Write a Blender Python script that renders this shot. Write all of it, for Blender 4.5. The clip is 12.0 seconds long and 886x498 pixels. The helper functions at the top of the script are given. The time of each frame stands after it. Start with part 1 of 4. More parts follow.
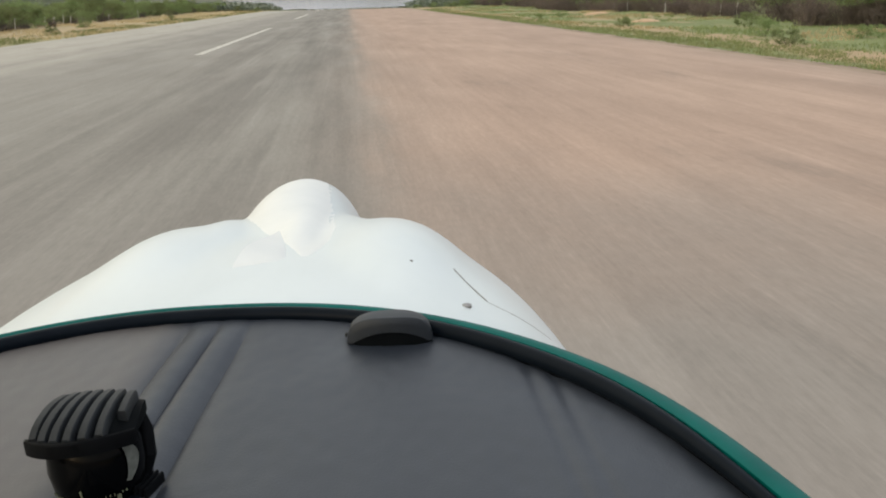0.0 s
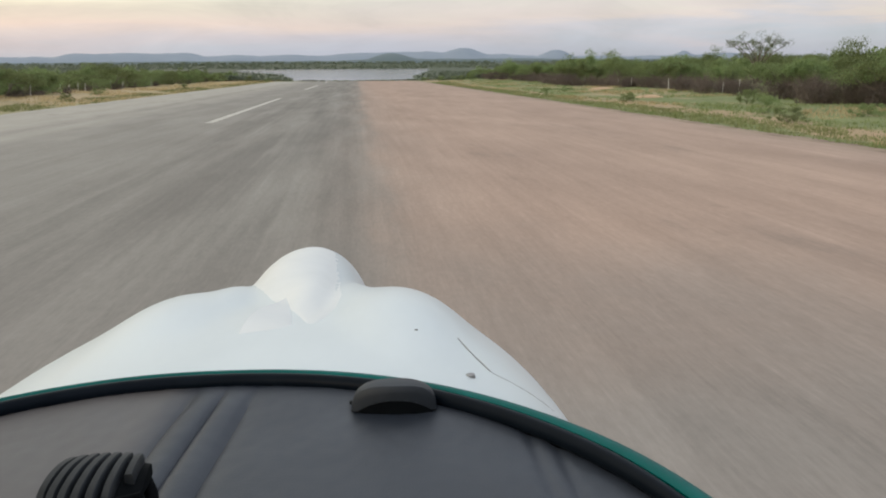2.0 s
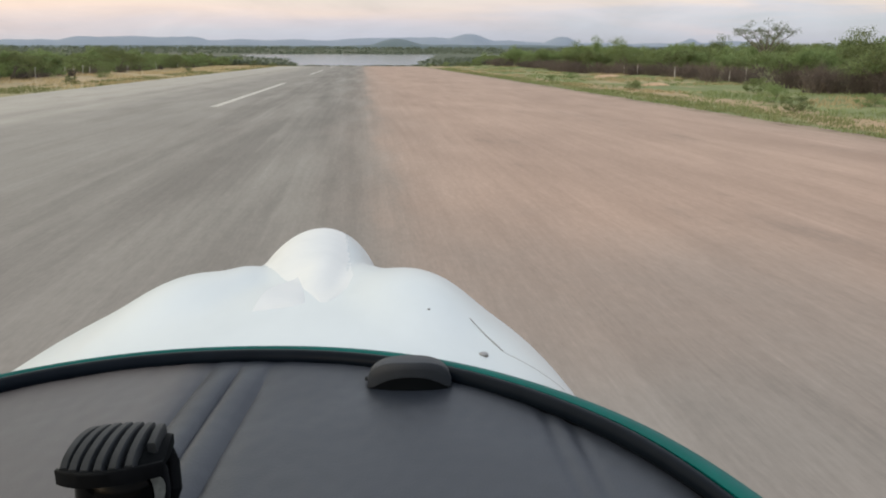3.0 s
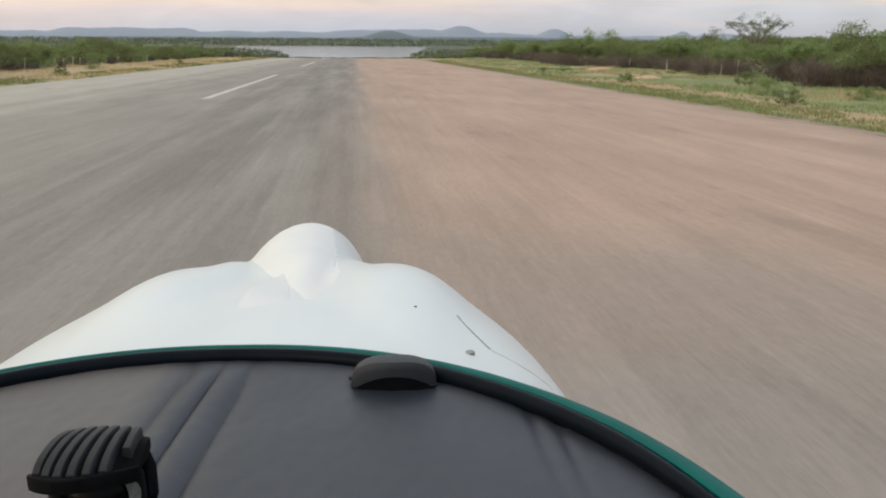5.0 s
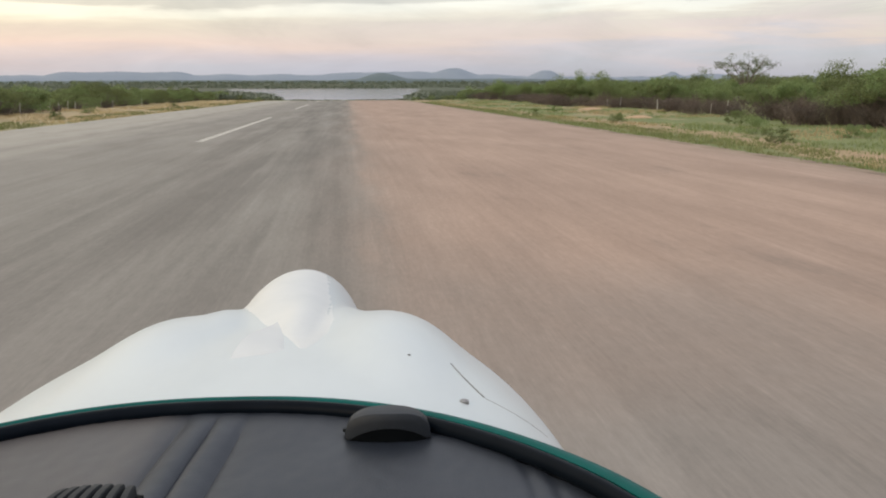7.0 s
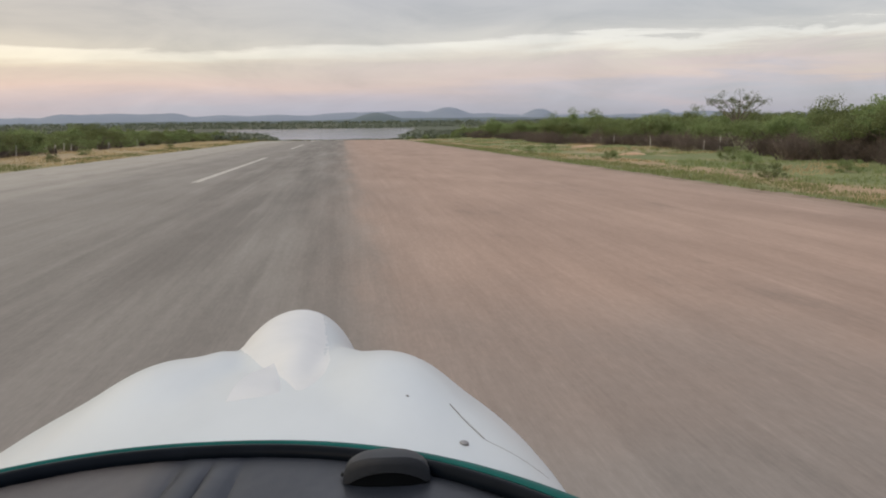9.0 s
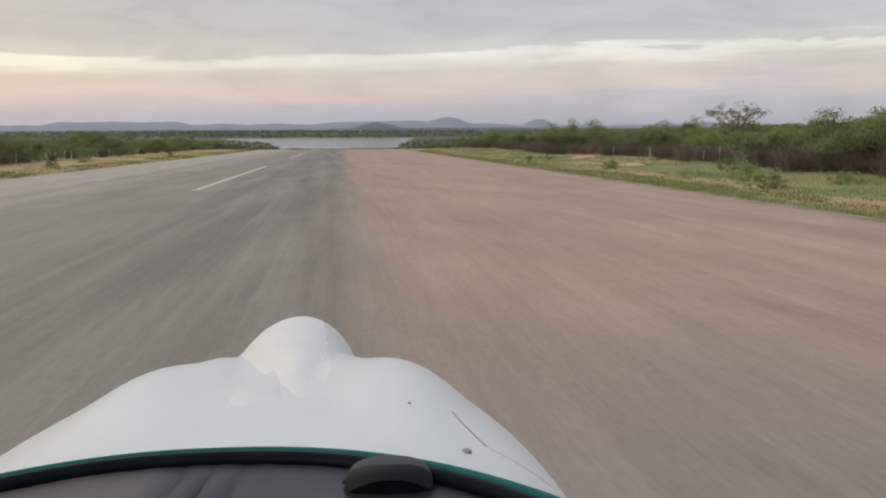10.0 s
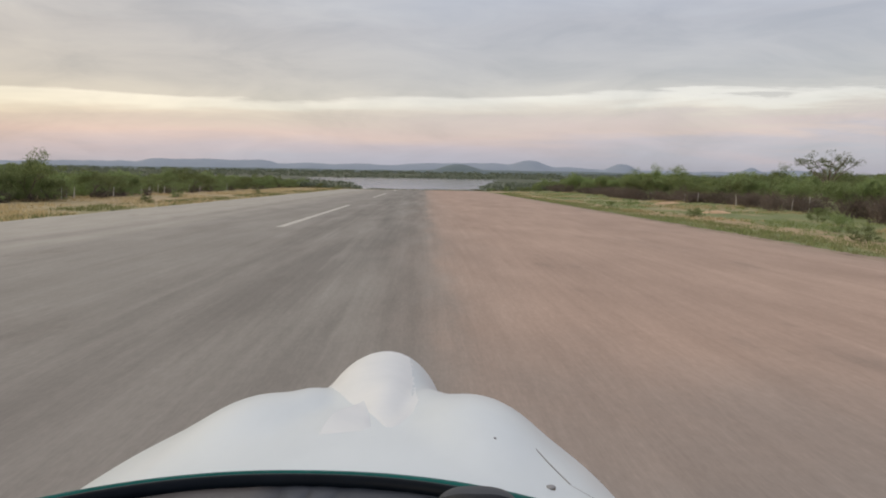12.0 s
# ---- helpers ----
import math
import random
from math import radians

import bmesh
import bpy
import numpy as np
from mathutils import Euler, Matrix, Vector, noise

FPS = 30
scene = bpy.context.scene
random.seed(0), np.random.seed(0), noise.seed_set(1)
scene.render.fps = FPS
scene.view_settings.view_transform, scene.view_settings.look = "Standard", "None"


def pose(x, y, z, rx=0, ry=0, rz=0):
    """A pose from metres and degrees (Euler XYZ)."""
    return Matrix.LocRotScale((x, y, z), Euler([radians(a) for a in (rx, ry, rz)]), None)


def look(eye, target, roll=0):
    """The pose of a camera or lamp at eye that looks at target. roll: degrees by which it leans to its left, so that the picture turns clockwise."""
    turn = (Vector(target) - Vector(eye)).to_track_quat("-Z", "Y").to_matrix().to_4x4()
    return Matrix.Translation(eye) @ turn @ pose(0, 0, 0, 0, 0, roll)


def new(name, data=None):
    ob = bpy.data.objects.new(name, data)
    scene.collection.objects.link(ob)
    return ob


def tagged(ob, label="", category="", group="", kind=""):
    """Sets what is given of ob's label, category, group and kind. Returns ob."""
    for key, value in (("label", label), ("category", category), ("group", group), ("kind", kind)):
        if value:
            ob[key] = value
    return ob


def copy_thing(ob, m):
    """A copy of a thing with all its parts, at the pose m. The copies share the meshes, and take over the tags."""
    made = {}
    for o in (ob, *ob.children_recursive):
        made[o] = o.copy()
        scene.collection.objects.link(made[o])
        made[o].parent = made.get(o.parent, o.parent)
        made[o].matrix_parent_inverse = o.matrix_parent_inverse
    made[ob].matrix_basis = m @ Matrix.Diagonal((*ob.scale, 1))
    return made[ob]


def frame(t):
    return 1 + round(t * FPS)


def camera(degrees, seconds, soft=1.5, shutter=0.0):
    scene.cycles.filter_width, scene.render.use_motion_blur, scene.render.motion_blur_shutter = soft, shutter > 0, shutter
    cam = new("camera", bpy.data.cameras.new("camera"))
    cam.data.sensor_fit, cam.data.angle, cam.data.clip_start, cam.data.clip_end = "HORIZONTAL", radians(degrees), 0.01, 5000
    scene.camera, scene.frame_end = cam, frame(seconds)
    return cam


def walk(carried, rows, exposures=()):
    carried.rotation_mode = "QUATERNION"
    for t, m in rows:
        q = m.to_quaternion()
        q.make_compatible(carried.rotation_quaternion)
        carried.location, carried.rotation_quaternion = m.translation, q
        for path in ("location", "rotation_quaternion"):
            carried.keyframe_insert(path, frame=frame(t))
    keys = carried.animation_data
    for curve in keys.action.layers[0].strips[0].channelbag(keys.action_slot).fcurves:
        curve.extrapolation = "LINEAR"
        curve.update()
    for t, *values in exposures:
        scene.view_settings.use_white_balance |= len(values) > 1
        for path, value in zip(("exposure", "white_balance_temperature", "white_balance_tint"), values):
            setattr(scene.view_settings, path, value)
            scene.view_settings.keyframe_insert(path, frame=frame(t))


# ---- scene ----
cam = camera(54.0, 12.0, soft=2.0)
EYE = 2.08
SLOPE = 0.0055          # the runway falls gently towards the lake
FALL = Matrix.Rotation(-math.atan(SLOPE), 4, "X")
PATH = (
    (0, pose(0.0135, 0.0033, EYE + -0.0052, 73.88, 1.21, -6.04)),
    (0.5, pose(0.0074, -0.0074, EYE + -0.0157, 73.43, -0.23, -5.37)),
    (1, pose(0.0183, -0.0033, EYE + -0.0236, 76.92, -0.62, -5.71)),
    (1.5, pose(0.0225, -0.0074, EYE + -0.0019, 77.91, 0.28, -5.68)),
    (2, pose(0.0099, -0.0149, EYE + 0.0005, 78.45, 0.38, -5.56)),
    (2.5, pose(-0.0032, -0.0096, EYE + 0.0033, 78.68, -0.02, -5.45)),
    (3, pose(-0.0062, -0.0192, EYE + -0.0090, 77.57, -0.14, -5.22)),
    (5, pose(0.0037, -0.0037, EYE + -0.0061, 77.08, -0.28, -5.72)),
    (5.5, pose(-0.0047, -0.0061, EYE + 0.0001, 76.89, -0.01, -5.54)),
    (6, pose(0.0015, -0.0057, EYE + -0.0001, 77.23, -0.15, -5.73)),
    (6.5, pose(0.0081, -0.0003, EYE + 0.0061, 77.97, 0.13, -6.15)),
    (7, pose(0.0050, -0.0105, EYE + 0.0088, 79.71, 0.14, -6.19)),
    (9, pose(0.0036, 0.0014, EYE + 0.0081, 82.21, 0.66, -6.55)),
    (9.5, pose(0.0042, 0.0032, EYE + 0.0000, 82.36, 0.47, -6.79)),
    (10, pose(-0.0012, 0.0137, EYE + 0.0005, 82.84, 0.32, -6.56)),
    (10.5, pose(-0.0206, -0.0161, EYE + 0.0064, 83.84, -0.20, -5.66)),
    (11, pose(-0.0250, -0.0250, EYE + 0.0078, 84.54, -0.68, -3.82)),
    (11.5, pose(-0.0268, -0.0289, EYE + 0.0064, 84.75, -0.70, -2.37)),
    (12, pose(-0.0244, -0.0364, EYE + 0.0022, 85.57, -0.91, -1.25)),
)
EXPOSURES = ((0.0, 0.12, 6670, 6), (0.5, 0.18, 6670, 7), (1.0, 0.0, 6570, 7), (1.5, -0.08, 6470, 7), (2.3, -0.16, 6370, 7), (3.0, -0.02, 6420, 8), (5.0, -0.03, 6570, 8), (6.0, 0.0, 6620, 9), (6.5, -0.04, 6620, 9), (7.0, -0.12, 6620, 10), (9.0, -0.36, 6570, 13), (12.0, -0.38, 6570, 13))
walk(cam, [(t, FALL @ m) for t, m in PATH], EXPOSURES)

# ---- world and light ----
world = bpy.data.worlds.new("evening_sky")
scene.world = world
world.use_nodes = True
wt = world.node_tree
wt.nodes.clear()


def wnode(kind, **values):
    n = wt.nodes.new(kind)
    for key, value in values.items():
        n.inputs[key].default_value = value
    return n


def wlink(a, b):
    wt.links.new(a, b)


def ramp_fill(ramp, stops):
    el = ramp.color_ramp.elements
    while len(el) > len(stops):
        el.remove(el[-1])
    while len(el) < len(stops):
        el.new(1.0)
    for e, (pos, col) in zip(el, stops):
        e.position, e.color = pos, (*col, 1.0)


w_co = wnode("ShaderNodeTexCoord")
w_sep = wnode("ShaderNodeSeparateXYZ")
wlink(w_co.outputs["Generated"], w_sep.inputs[0])
# long flat cloud streaks: noise squeezed in height
w_map = wnode("ShaderNodeMapping")
w_map.inputs["Scale"].default_value = (2.0, 2.0, 22.0)
wlink(w_co.outputs["Generated"], w_map.inputs[0])
w_noise = wnode("ShaderNodeTexNoise", Scale=1.6, Detail=6.0, Roughness=0.55, Distortion=0.3)
wlink(w_map.outputs[0], w_noise.inputs["Vector"])
w_off = wt.nodes.new("ShaderNodeMath")
w_off.operation = "MULTIPLY_ADD"
w_off.inputs[1].default_value, w_off.inputs[2].default_value = 0.042, -0.021
wlink(w_noise.outputs["Fac"], w_off.inputs[0])
w_el = wt.nodes.new("ShaderNodeMath")
w_el.operation = "ADD"
wlink(w_sep.outputs["Z"], w_el.inputs[0])
wlink(w_off.outputs[0], w_el.inputs[1])
# the cloud edge climbs towards the east
w_tilt = wt.nodes.new("ShaderNodeMath")
w_tilt.operation = "MULTIPLY_ADD"
w_tilt.inputs[1].default_value = -0.022
wlink(w_sep.outputs["X"], w_tilt.inputs[0])
wlink(w_el.outputs[0], w_tilt.inputs[2])
w_scaled = wt.nodes.new("ShaderNodeMath")
w_scaled.operation = "MULTIPLY_ADD"
w_scaled.inputs[1].default_value, w_scaled.inputs[2].default_value = 2.0, 0.011
# the streaks break up towards the east
w_map3 = wnode("ShaderNodeMapping")
w_map3.inputs["Scale"].default_value = (3.2, 3.2, 30.0)
wlink(w_co.outputs["Generated"], w_map3.inputs[0])
w_noise3 = wnode("ShaderNodeTexNoise", Scale=1.9, Detail=5.0, Roughness=0.6, Distortion=0.5)
wlink(w_map3.outputs[0], w_noise3.inputs["Vector"])
w_east = wt.nodes.new("ShaderNodeMapRange")
for key, value in (("From Min", 0.10), ("From Max", 0.45), ("To Min", 0.0), ("To Max", 0.075)):
    w_east.inputs[key].default_value = value
wlink(w_sep.outputs["X"], w_east.inputs["Value"])
w_mid = wt.nodes.new("ShaderNodeMath")
w_mid.operation = "SUBTRACT"
w_mid.inputs[1].default_value = 0.5
wlink(w_noise3.outputs["Fac"], w_mid.inputs[0])
w_broken = wt.nodes.new("ShaderNodeMath")
w_broken.operation = "MULTIPLY_ADD"
wlink(w_mid.outputs[0], w_broken.inputs[0])
wlink(w_east.outputs[0], w_broken.inputs[1])
wlink(w_tilt.outputs[0], w_broken.inputs[2])
wlink(w_broken.outputs[0], w_scaled.inputs[0])
w_ramp = wt.nodes.new("ShaderNodeValToRGB")
ramp_fill(w_ramp, (
    (0.0, (0.32, 0.36, 0.50)), (0.045, (0.35, 0.375, 0.53)), (0.080, (0.45, 0.40, 0.52)),
    (0.112, (0.60, 0.455, 0.475)), (0.145, (0.60, 0.50, 0.47)), (0.160, (0.69, 0.60, 0.53)), (0.176, (0.82, 0.77, 0.69)), (0.189, (0.84, 0.79, 0.72)),
    (0.1945, (0.585, 0.53, 0.49)), (0.230, (0.50, 0.455, 0.44)), (0.34, (0.475, 0.445, 0.45)), (0.46, (0.52, 0.53, 0.57)),
    (0.75, (0.80, 0.83, 0.89)), (1.0, (0.98, 1.01, 1.06))))
wlink(w_scaled.outputs[0], w_ramp.inputs[0])
# warmer towards the glow on the west side
w_warm = wt.nodes.new("ShaderNodeMapRange")
w_warm.inputs["From Min"].default_value, w_warm.inputs["From Max"].default_value = 0.02, -0.65
w_warm.inputs["To Min"].default_value, w_warm.inputs["To Max"].default_value = 0.0, 1.0
wlink(w_sep.outputs["X"], w_warm.inputs["Value"])
w_tint = wt.nodes.new("ShaderNodeMixRGB")
w_tint.blend_type = "MULTIPLY"
w_tint.inputs["Color2"].default_value = (1.48, 1.345, 1.045, 1.0)
wlink(w_warm.outputs[0], w_tint.inputs["Fac"])
wlink(w_ramp.outputs[0], w_tint.inputs["Color1"])
w_sky = wt.nodes.new("ShaderNodeTexSky")
w_sky.sky_type, w_sky.sun_disc = "NISHITA", False
w_sky.sun_elevation, w_sky.sun_rotation = radians(17.0), radians(-138.0)
w_add = wt.nodes.new("ShaderNodeMixRGB")
w_add.blend_type = "ADD"
w_add.inputs["Fac"].default_value = 0.05
w_cool_at = wt.nodes.new("ShaderNodeMapRange")
w_cool_at.inputs["From Min"].default_value, w_cool_at.inputs["From Max"].default_value = -0.1, 0.5
wlink(w_sep.outputs["X"], w_cool_at.inputs["Value"])
w_cool = wt.nodes.new("ShaderNodeMixRGB")
w_cool.blend_type = "MULTIPLY"
w_cool.inputs["Color2"].default_value = (0.90, 0.89, 0.91, 1.0)
wlink(w_cool_at.outputs[0], w_cool.inputs["Fac"])
wlink(w_tint.outputs[0], w_cool.inputs["Color1"])
# broad soft mottling of the cloud sheet
w_map2 = wnode("ShaderNodeMapping")
w_map2.inputs["Scale"].default_value = (3.0, 3.0, 11.0)
wlink(w_co.outputs["Generated"], w_map2.inputs[0])
w_noise2 = wnode("ShaderNodeTexNoise", Scale=2.1, Detail=7.0, Roughness=0.6, Distortion=0.6)
wlink(w_map2.outputs[0], w_noise2.inputs["Vector"])
w_mot = wt.nodes.new("ShaderNodeValToRGB")
ramp_fill(w_mot, ((0.3, (0.83, 0.825, 0.84)), (0.5, (1.0, 0.99, 0.99)), (0.7, (1.12, 1.115, 1.09))))
wlink(w_noise2.outputs["Fac"], w_mot.inputs[0])
w_mottled = wt.nodes.new("ShaderNodeMixRGB")
w_mottled.blend_type = "MULTIPLY"
w_mottled.inputs["Fac"].default_value = 1.0
wlink(w_cool.outputs[0], w_mottled.inputs["Color1"])
wlink(w_mot.outputs[0], w_mottled.inputs["Color2"])
wlink(w_mottled.outputs[0], w_add.inputs["Color1"])
wlink(w_sky.outputs[0], w_add.inputs["Color2"])
w_bg = wnode("ShaderNodeBackground", Strength=1.0)
wlink(w_add.outputs[0], w_bg.inputs["Color"])
w_out = wnode("ShaderNodeOutputWorld")
wlink(w_bg.outputs[0], w_out.inputs["Surface"])

sun_data = bpy.data.lights.new("low_sun", "SUN")
sun_data.energy, sun_data.angle, sun_data.color = 0.5, radians(35), (1.0, 0.89, 0.78)
sun = new("low_sun", sun_data)
sun.matrix_world = look((-55, -62, 26), (0, 0, 0))


# ---- materials ----
def material(name, rough=0.6, metal=0.0):
    m = bpy.data.materials.new(name)
    m.use_nodes = True
    b = m.node_tree.nodes["Principled BSDF"]
    b.inputs["Roughness"].default_value = rough
    b.inputs["Metallic"].default_value = metal
    return m, m.node_tree, b


def add_node(t, kind, **props):
    n = t.nodes.new(kind)
    for key, value in props.items():
        n.inputs[key].default_value = value
    return n


def noise_of(t, scale, stretch=(1, 1, 1), detail=5.0, rough=0.6, coords="Object"):
    co = t.nodes.new("ShaderNodeTexCoord")
    mp = t.nodes.new("ShaderNodeMapping")
    mp.inputs["Scale"].default_value = stretch
    t.links.new(co.outputs[coords], mp.inputs[0])
    n = add_node(t, "ShaderNodeTexNoise", Scale=scale, Detail=detail, Roughness=rough)
    t.links.new(mp.outputs[0], n.inputs["Vector"])
    return n.outputs["Fac"]


def ramp_of(t, value, stops):
    r = t.nodes.new("ShaderNodeValToRGB")
    ramp_fill(r, stops)
    t.links.new(value, r.inputs[0])
    return r.outputs[0]


def mix_of(t, fac, a, b, mode="MIX"):
    m = t.nodes.new("ShaderNodeMixRGB")
    m.blend_type = mode
    for sock, val in (("Fac", fac), ("Color1", a), ("Color2", b)):
        if isinstance(val, (int, float)):
            m.inputs[sock].default_value = val
        elif isinstance(val, tuple):
            m.inputs[sock].default_value = (*val, 1.0)
        else:
            t.links.new(val, m.inputs[sock])
    return m.outputs[0]


def math_of(t, op, a, b=0.0, c=0.0):
    m = t.nodes.new("ShaderNodeMath")
    m.operation = op
    for i, val in enumerate((a, b, c)):
        if isinstance(val, (int, float)):
            m.inputs[i].default_value = val
        else:
            t.links.new(val, m.inputs[i])
    return m.outputs[0]


def range_of(t, value, lo, hi, to_lo=0.0, to_hi=1.0):
    m = t.nodes.new("ShaderNodeMapRange")
    m.interpolation_type = "SMOOTHSTEP"
    t.links.new(value, m.inputs["Value"])
    for sock, val in (("From Min", lo), ("From Max", hi), ("To Min", to_lo), ("To Max", to_hi)):
        m.inputs[sock].default_value = val
    return m.outputs[0]


def bump_to(t, bsdf, height, strength=0.3, distance=0.01):
    b = add_node(t, "ShaderNodeBump", Strength=strength, Distance=distance)
    t.links.new(height, b.inputs["Height"])
    t.links.new(b.outputs[0], bsdf.inputs["Normal"])


def simple(name, dark, light, rough=0.6, scale=4.0, stretch=(1, 1, 1), bump=0.0, dist=0.005, metal=0.0, vary=0.0, shine=0.5):
    m, t, b = material(name, rough, metal)
    b.inputs["Specular IOR Level"].default_value = shine
    n = noise_of(t, scale, stretch)
    col = ramp_of(t, n, ((0.3, dark), (0.7, light)))
    if vary:
        info = t.nodes.new("ShaderNodeObjectInfo")
        hsv = t.nodes.new("ShaderNodeHueSaturation")
        t.links.new(range_of(t, info.outputs["Random"], 0, 1, 1 - vary, 1 + vary), hsv.inputs["Value"])
        t.links.new(col, hsv.inputs["Color"])
        col = hsv.outputs[0]
    t.links.new(col, b.inputs["Base Color"])
    if bump:
        bump_to(t, b, noise_of(t, scale * 12, stretch), bump, dist)
    return m


def leaf_material(name, dark, light, vary=0.25):
    m, t, b = material(name, 0.65)
    geo = t.nodes.new("ShaderNodeNewGeometry")
    col = ramp_of(t, geo.outputs["Random Per Island"], ((0.0, dark), (1.0, light)))
    info = t.nodes.new("ShaderNodeObjectInfo")
    hsv = t.nodes.new("ShaderNodeHueSaturation")
    t.links.new(range_of(t, info.outputs["Random"], 0, 1, 1 - vary, 1 + vary), hsv.inputs["Value"])
    t.links.new(range_of(t, info.outputs["Random"], 0, 1, 0.485, 0.51), hsv.inputs["Hue"])
    t.links.new(col, hsv.inputs["Color"])
    t.links.new(hsv.outputs[0], b.inputs["Base Color"])
    b.inputs["Specular IOR Level"].default_value = 0.2
    # thin leaves let light through
    thin = t.nodes.new("ShaderNodeBsdfTranslucent")
    t.links.new(hsv.outputs[0], thin.inputs["Color"])
    both = add_node(t, "ShaderNodeMixShader", Fac=0.5)
    t.links.new(b.outputs[0], both.inputs[1])
    t.links.new(thin.outputs[0], both.inputs[2])
    t.links.new(both.outputs[0], t.nodes["Material Output"].inputs["Surface"])
    return m


def paved_surface():
    """Worn grey asphalt with long wheel marks; a reddish laterite-stained half beside it."""
    m, t, b = material("worn_runway", 0.88)
    b.inputs["Specular IOR Level"].default_value = 0.25
    co = t.nodes.new("ShaderNodeTexCoord")
    sep = t.nodes.new("ShaderNodeSeparateXYZ")
    t.links.new(co.outputs["Object"], sep.inputs[0])
    x = sep.outputs["X"]
    long_streak = noise_of(t, 1.0, (0.9, 0.045, 1), 6)
    fine_streak = noise_of(t, 1.0, (7.0, 0.12, 1), 5)
    scuffs = noise_of(t, 1.0, (30.0, 2.2, 1), 5, 0.7)
    patch = noise_of(t, 0.16, (1.6, 0.5, 1), 6)
    grain = noise_of(t, 14.0, (1, 0.35, 1), 6, 0.75)
    wob = math_of(t, "ADD", x, math_of(t, "MULTIPLY_ADD", noise_of(t, 0.2, (1, 0.35, 1), 6), 3.6, -1.8))
    grey = ramp_of(t, long_streak, ((0.25, (0.205, 0.190, 0.170)), (0.75, (0.315, 0.292, 0.260))))
    grey = mix_of(t, 0.55, grey, ramp_of(t, patch, ((0.3, (0.225, 0.209, 0.186)), (0.7, (0.318, 0.296, 0.264)))))
    pale = range_of(t, wob, -7.5, -15.0)
    grey = mix_of(t, math_of(t, "MULTIPLY", pale, 0.75), grey, (0.430, 0.400, 0.350))
    # rubbered wheel tracks
    track = math_of(t, "MULTIPLY", range_of(t, wob, -6.8, -3.6), range_of(t, wob, 1.6, -0.4))
    track = math_of(t, "MULTIPLY", track, range_of(t, long_streak, 0.68, 0.36))
    grey = mix_of(t, math_of(t, "MULTIPLY", track, 0.58), grey, (0.150, 0.135, 0.121))
    # a thin dark tyre line on either side of the painted line
    for at in (-9.4, -12.6):
        line = math_of(t, "MULTIPLY", range_of(t, wob, at - 0.7, at), range_of(t, wob, at + 0.9, at + 0.2))
        line = math_of(t, "MULTIPLY", line, range_of(t, fine_streak, 0.35, 0.6))
        grey = mix_of(t, math_of(t, "MULTIPLY", line, 0.45), grey, (0.185, 0.170, 0.152))
    red = ramp_of(t, patch, ((0.3, (0.372, 0.262, 0.205)), (0.7, (0.482, 0.342, 0.266))))
    red = mix_of(t, 0.3, red, ramp_of(t, long_streak, ((0.3, (0.300, 0.210, 0.164)), (0.7, (0.435, 0.306, 0.238)))))
    joint = math_of(t, "MULTIPLY_ADD", noise_of(t, 0.8, (1, 0.16, 1), 7), 2.2, -1.1)
    seam = math_of(t, "ADD", x, joint)
    red_mask = math_of(t, "ADD", math_of(t, "MULTIPLY", range_of(t, seam, -0.1, 0.9), 0.5), math_of(t, "MULTIPLY", range_of(t, wob, -2.0, 3.2), 0.5))
    col = mix_of(t, math_of(t, "MULTIPLY", red_mask, 0.92), grey, red)
    # shade close round the aircraft, painted as a grey-brown patch
    near = range_of(t, math_of(t, "ADD", sep.outputs["Y"], math_of(t, "MULTIPLY_ADD", noise_of(t, 0.35, (1, 0.6, 1), 6), 9.0, -4.5)), 13.0, 4.5)
    near = math_of(t, "MULTIPLY", near, range_of(t, wob, 9.0, 4.0))
    col = mix_of(t, math_of(t, "MULTIPLY", near, 0.62), col, (0.246, 0.224, 0.204))
    # bare grey binder showing on the stand itself
    stand = range_of(t, math_of(t, "ADD", sep.outputs["Y"], math_of(t, "MULTIPLY_ADD", noise_of(t, 0.6, (1, 0.6, 1), 6), 3.0, -1.5)), 6.6, 4.0)
    stand = math_of(t, "MULTIPLY", stand, range_of(t, wob, 9.0, 5.0))
    col = mix_of(t, math_of(t, "MULTIPLY", stand, 0.7), col, (0.275, 0.252, 0.230))
    edge = range_of(t, wob, 11.6, 13.4)
    col = mix_of(t, math_of(t, "MULTIPLY", edge, 0.5), col, (0.34, 0.262, 0.212))
    # oily smudges of their own shape, scattered over both halves
    smudge = range_of(t, noise_of(t, 0.42, (1.0, 0.34, 1), 8, 0.7), 0.56, 0.70)
    col = mix_of(t, math_of(t, "MULTIPLY", smudge, 0.36), col, (0.175, 0.148, 0.130))
    col = mix_of(t, 0.21, col, ramp_of(t, fine_streak, ((0.3, (0.62, 0.62, 0.62)), (0.7, (1.2, 1.2, 1.2)))), "MULTIPLY")
    col = mix_of(t, 0.23, col, ramp_of(t, scuffs, ((0.3, (0.66, 0.66, 0.66)), (0.55, (1.0, 1.0, 1.0)), (0.75, (1.5, 1.47, 1.42)))), "MULTIPLY")
    blot = noise_of(t, 0.55, (1.3, 0.28, 1), 7, 0.65)
    col = mix_of(t, 0.55, col, ramp_of(t, blot, ((0.3, (0.76, 0.75, 0.74)), (0.7, (1.16, 1.16, 1.16)))), "MULTIPLY")
    col = mix_of(t, 0.30, col, ramp_of(t, grain, ((0.3, (0.70, 0.70, 0.70)), (0.7, (1.2, 1.2, 1.2)))), "MULTIPLY")
    t.links.new(col, b.inputs["Base Color"])
    bump_to(t, b, grain, 0.35, 0.006)
    return m


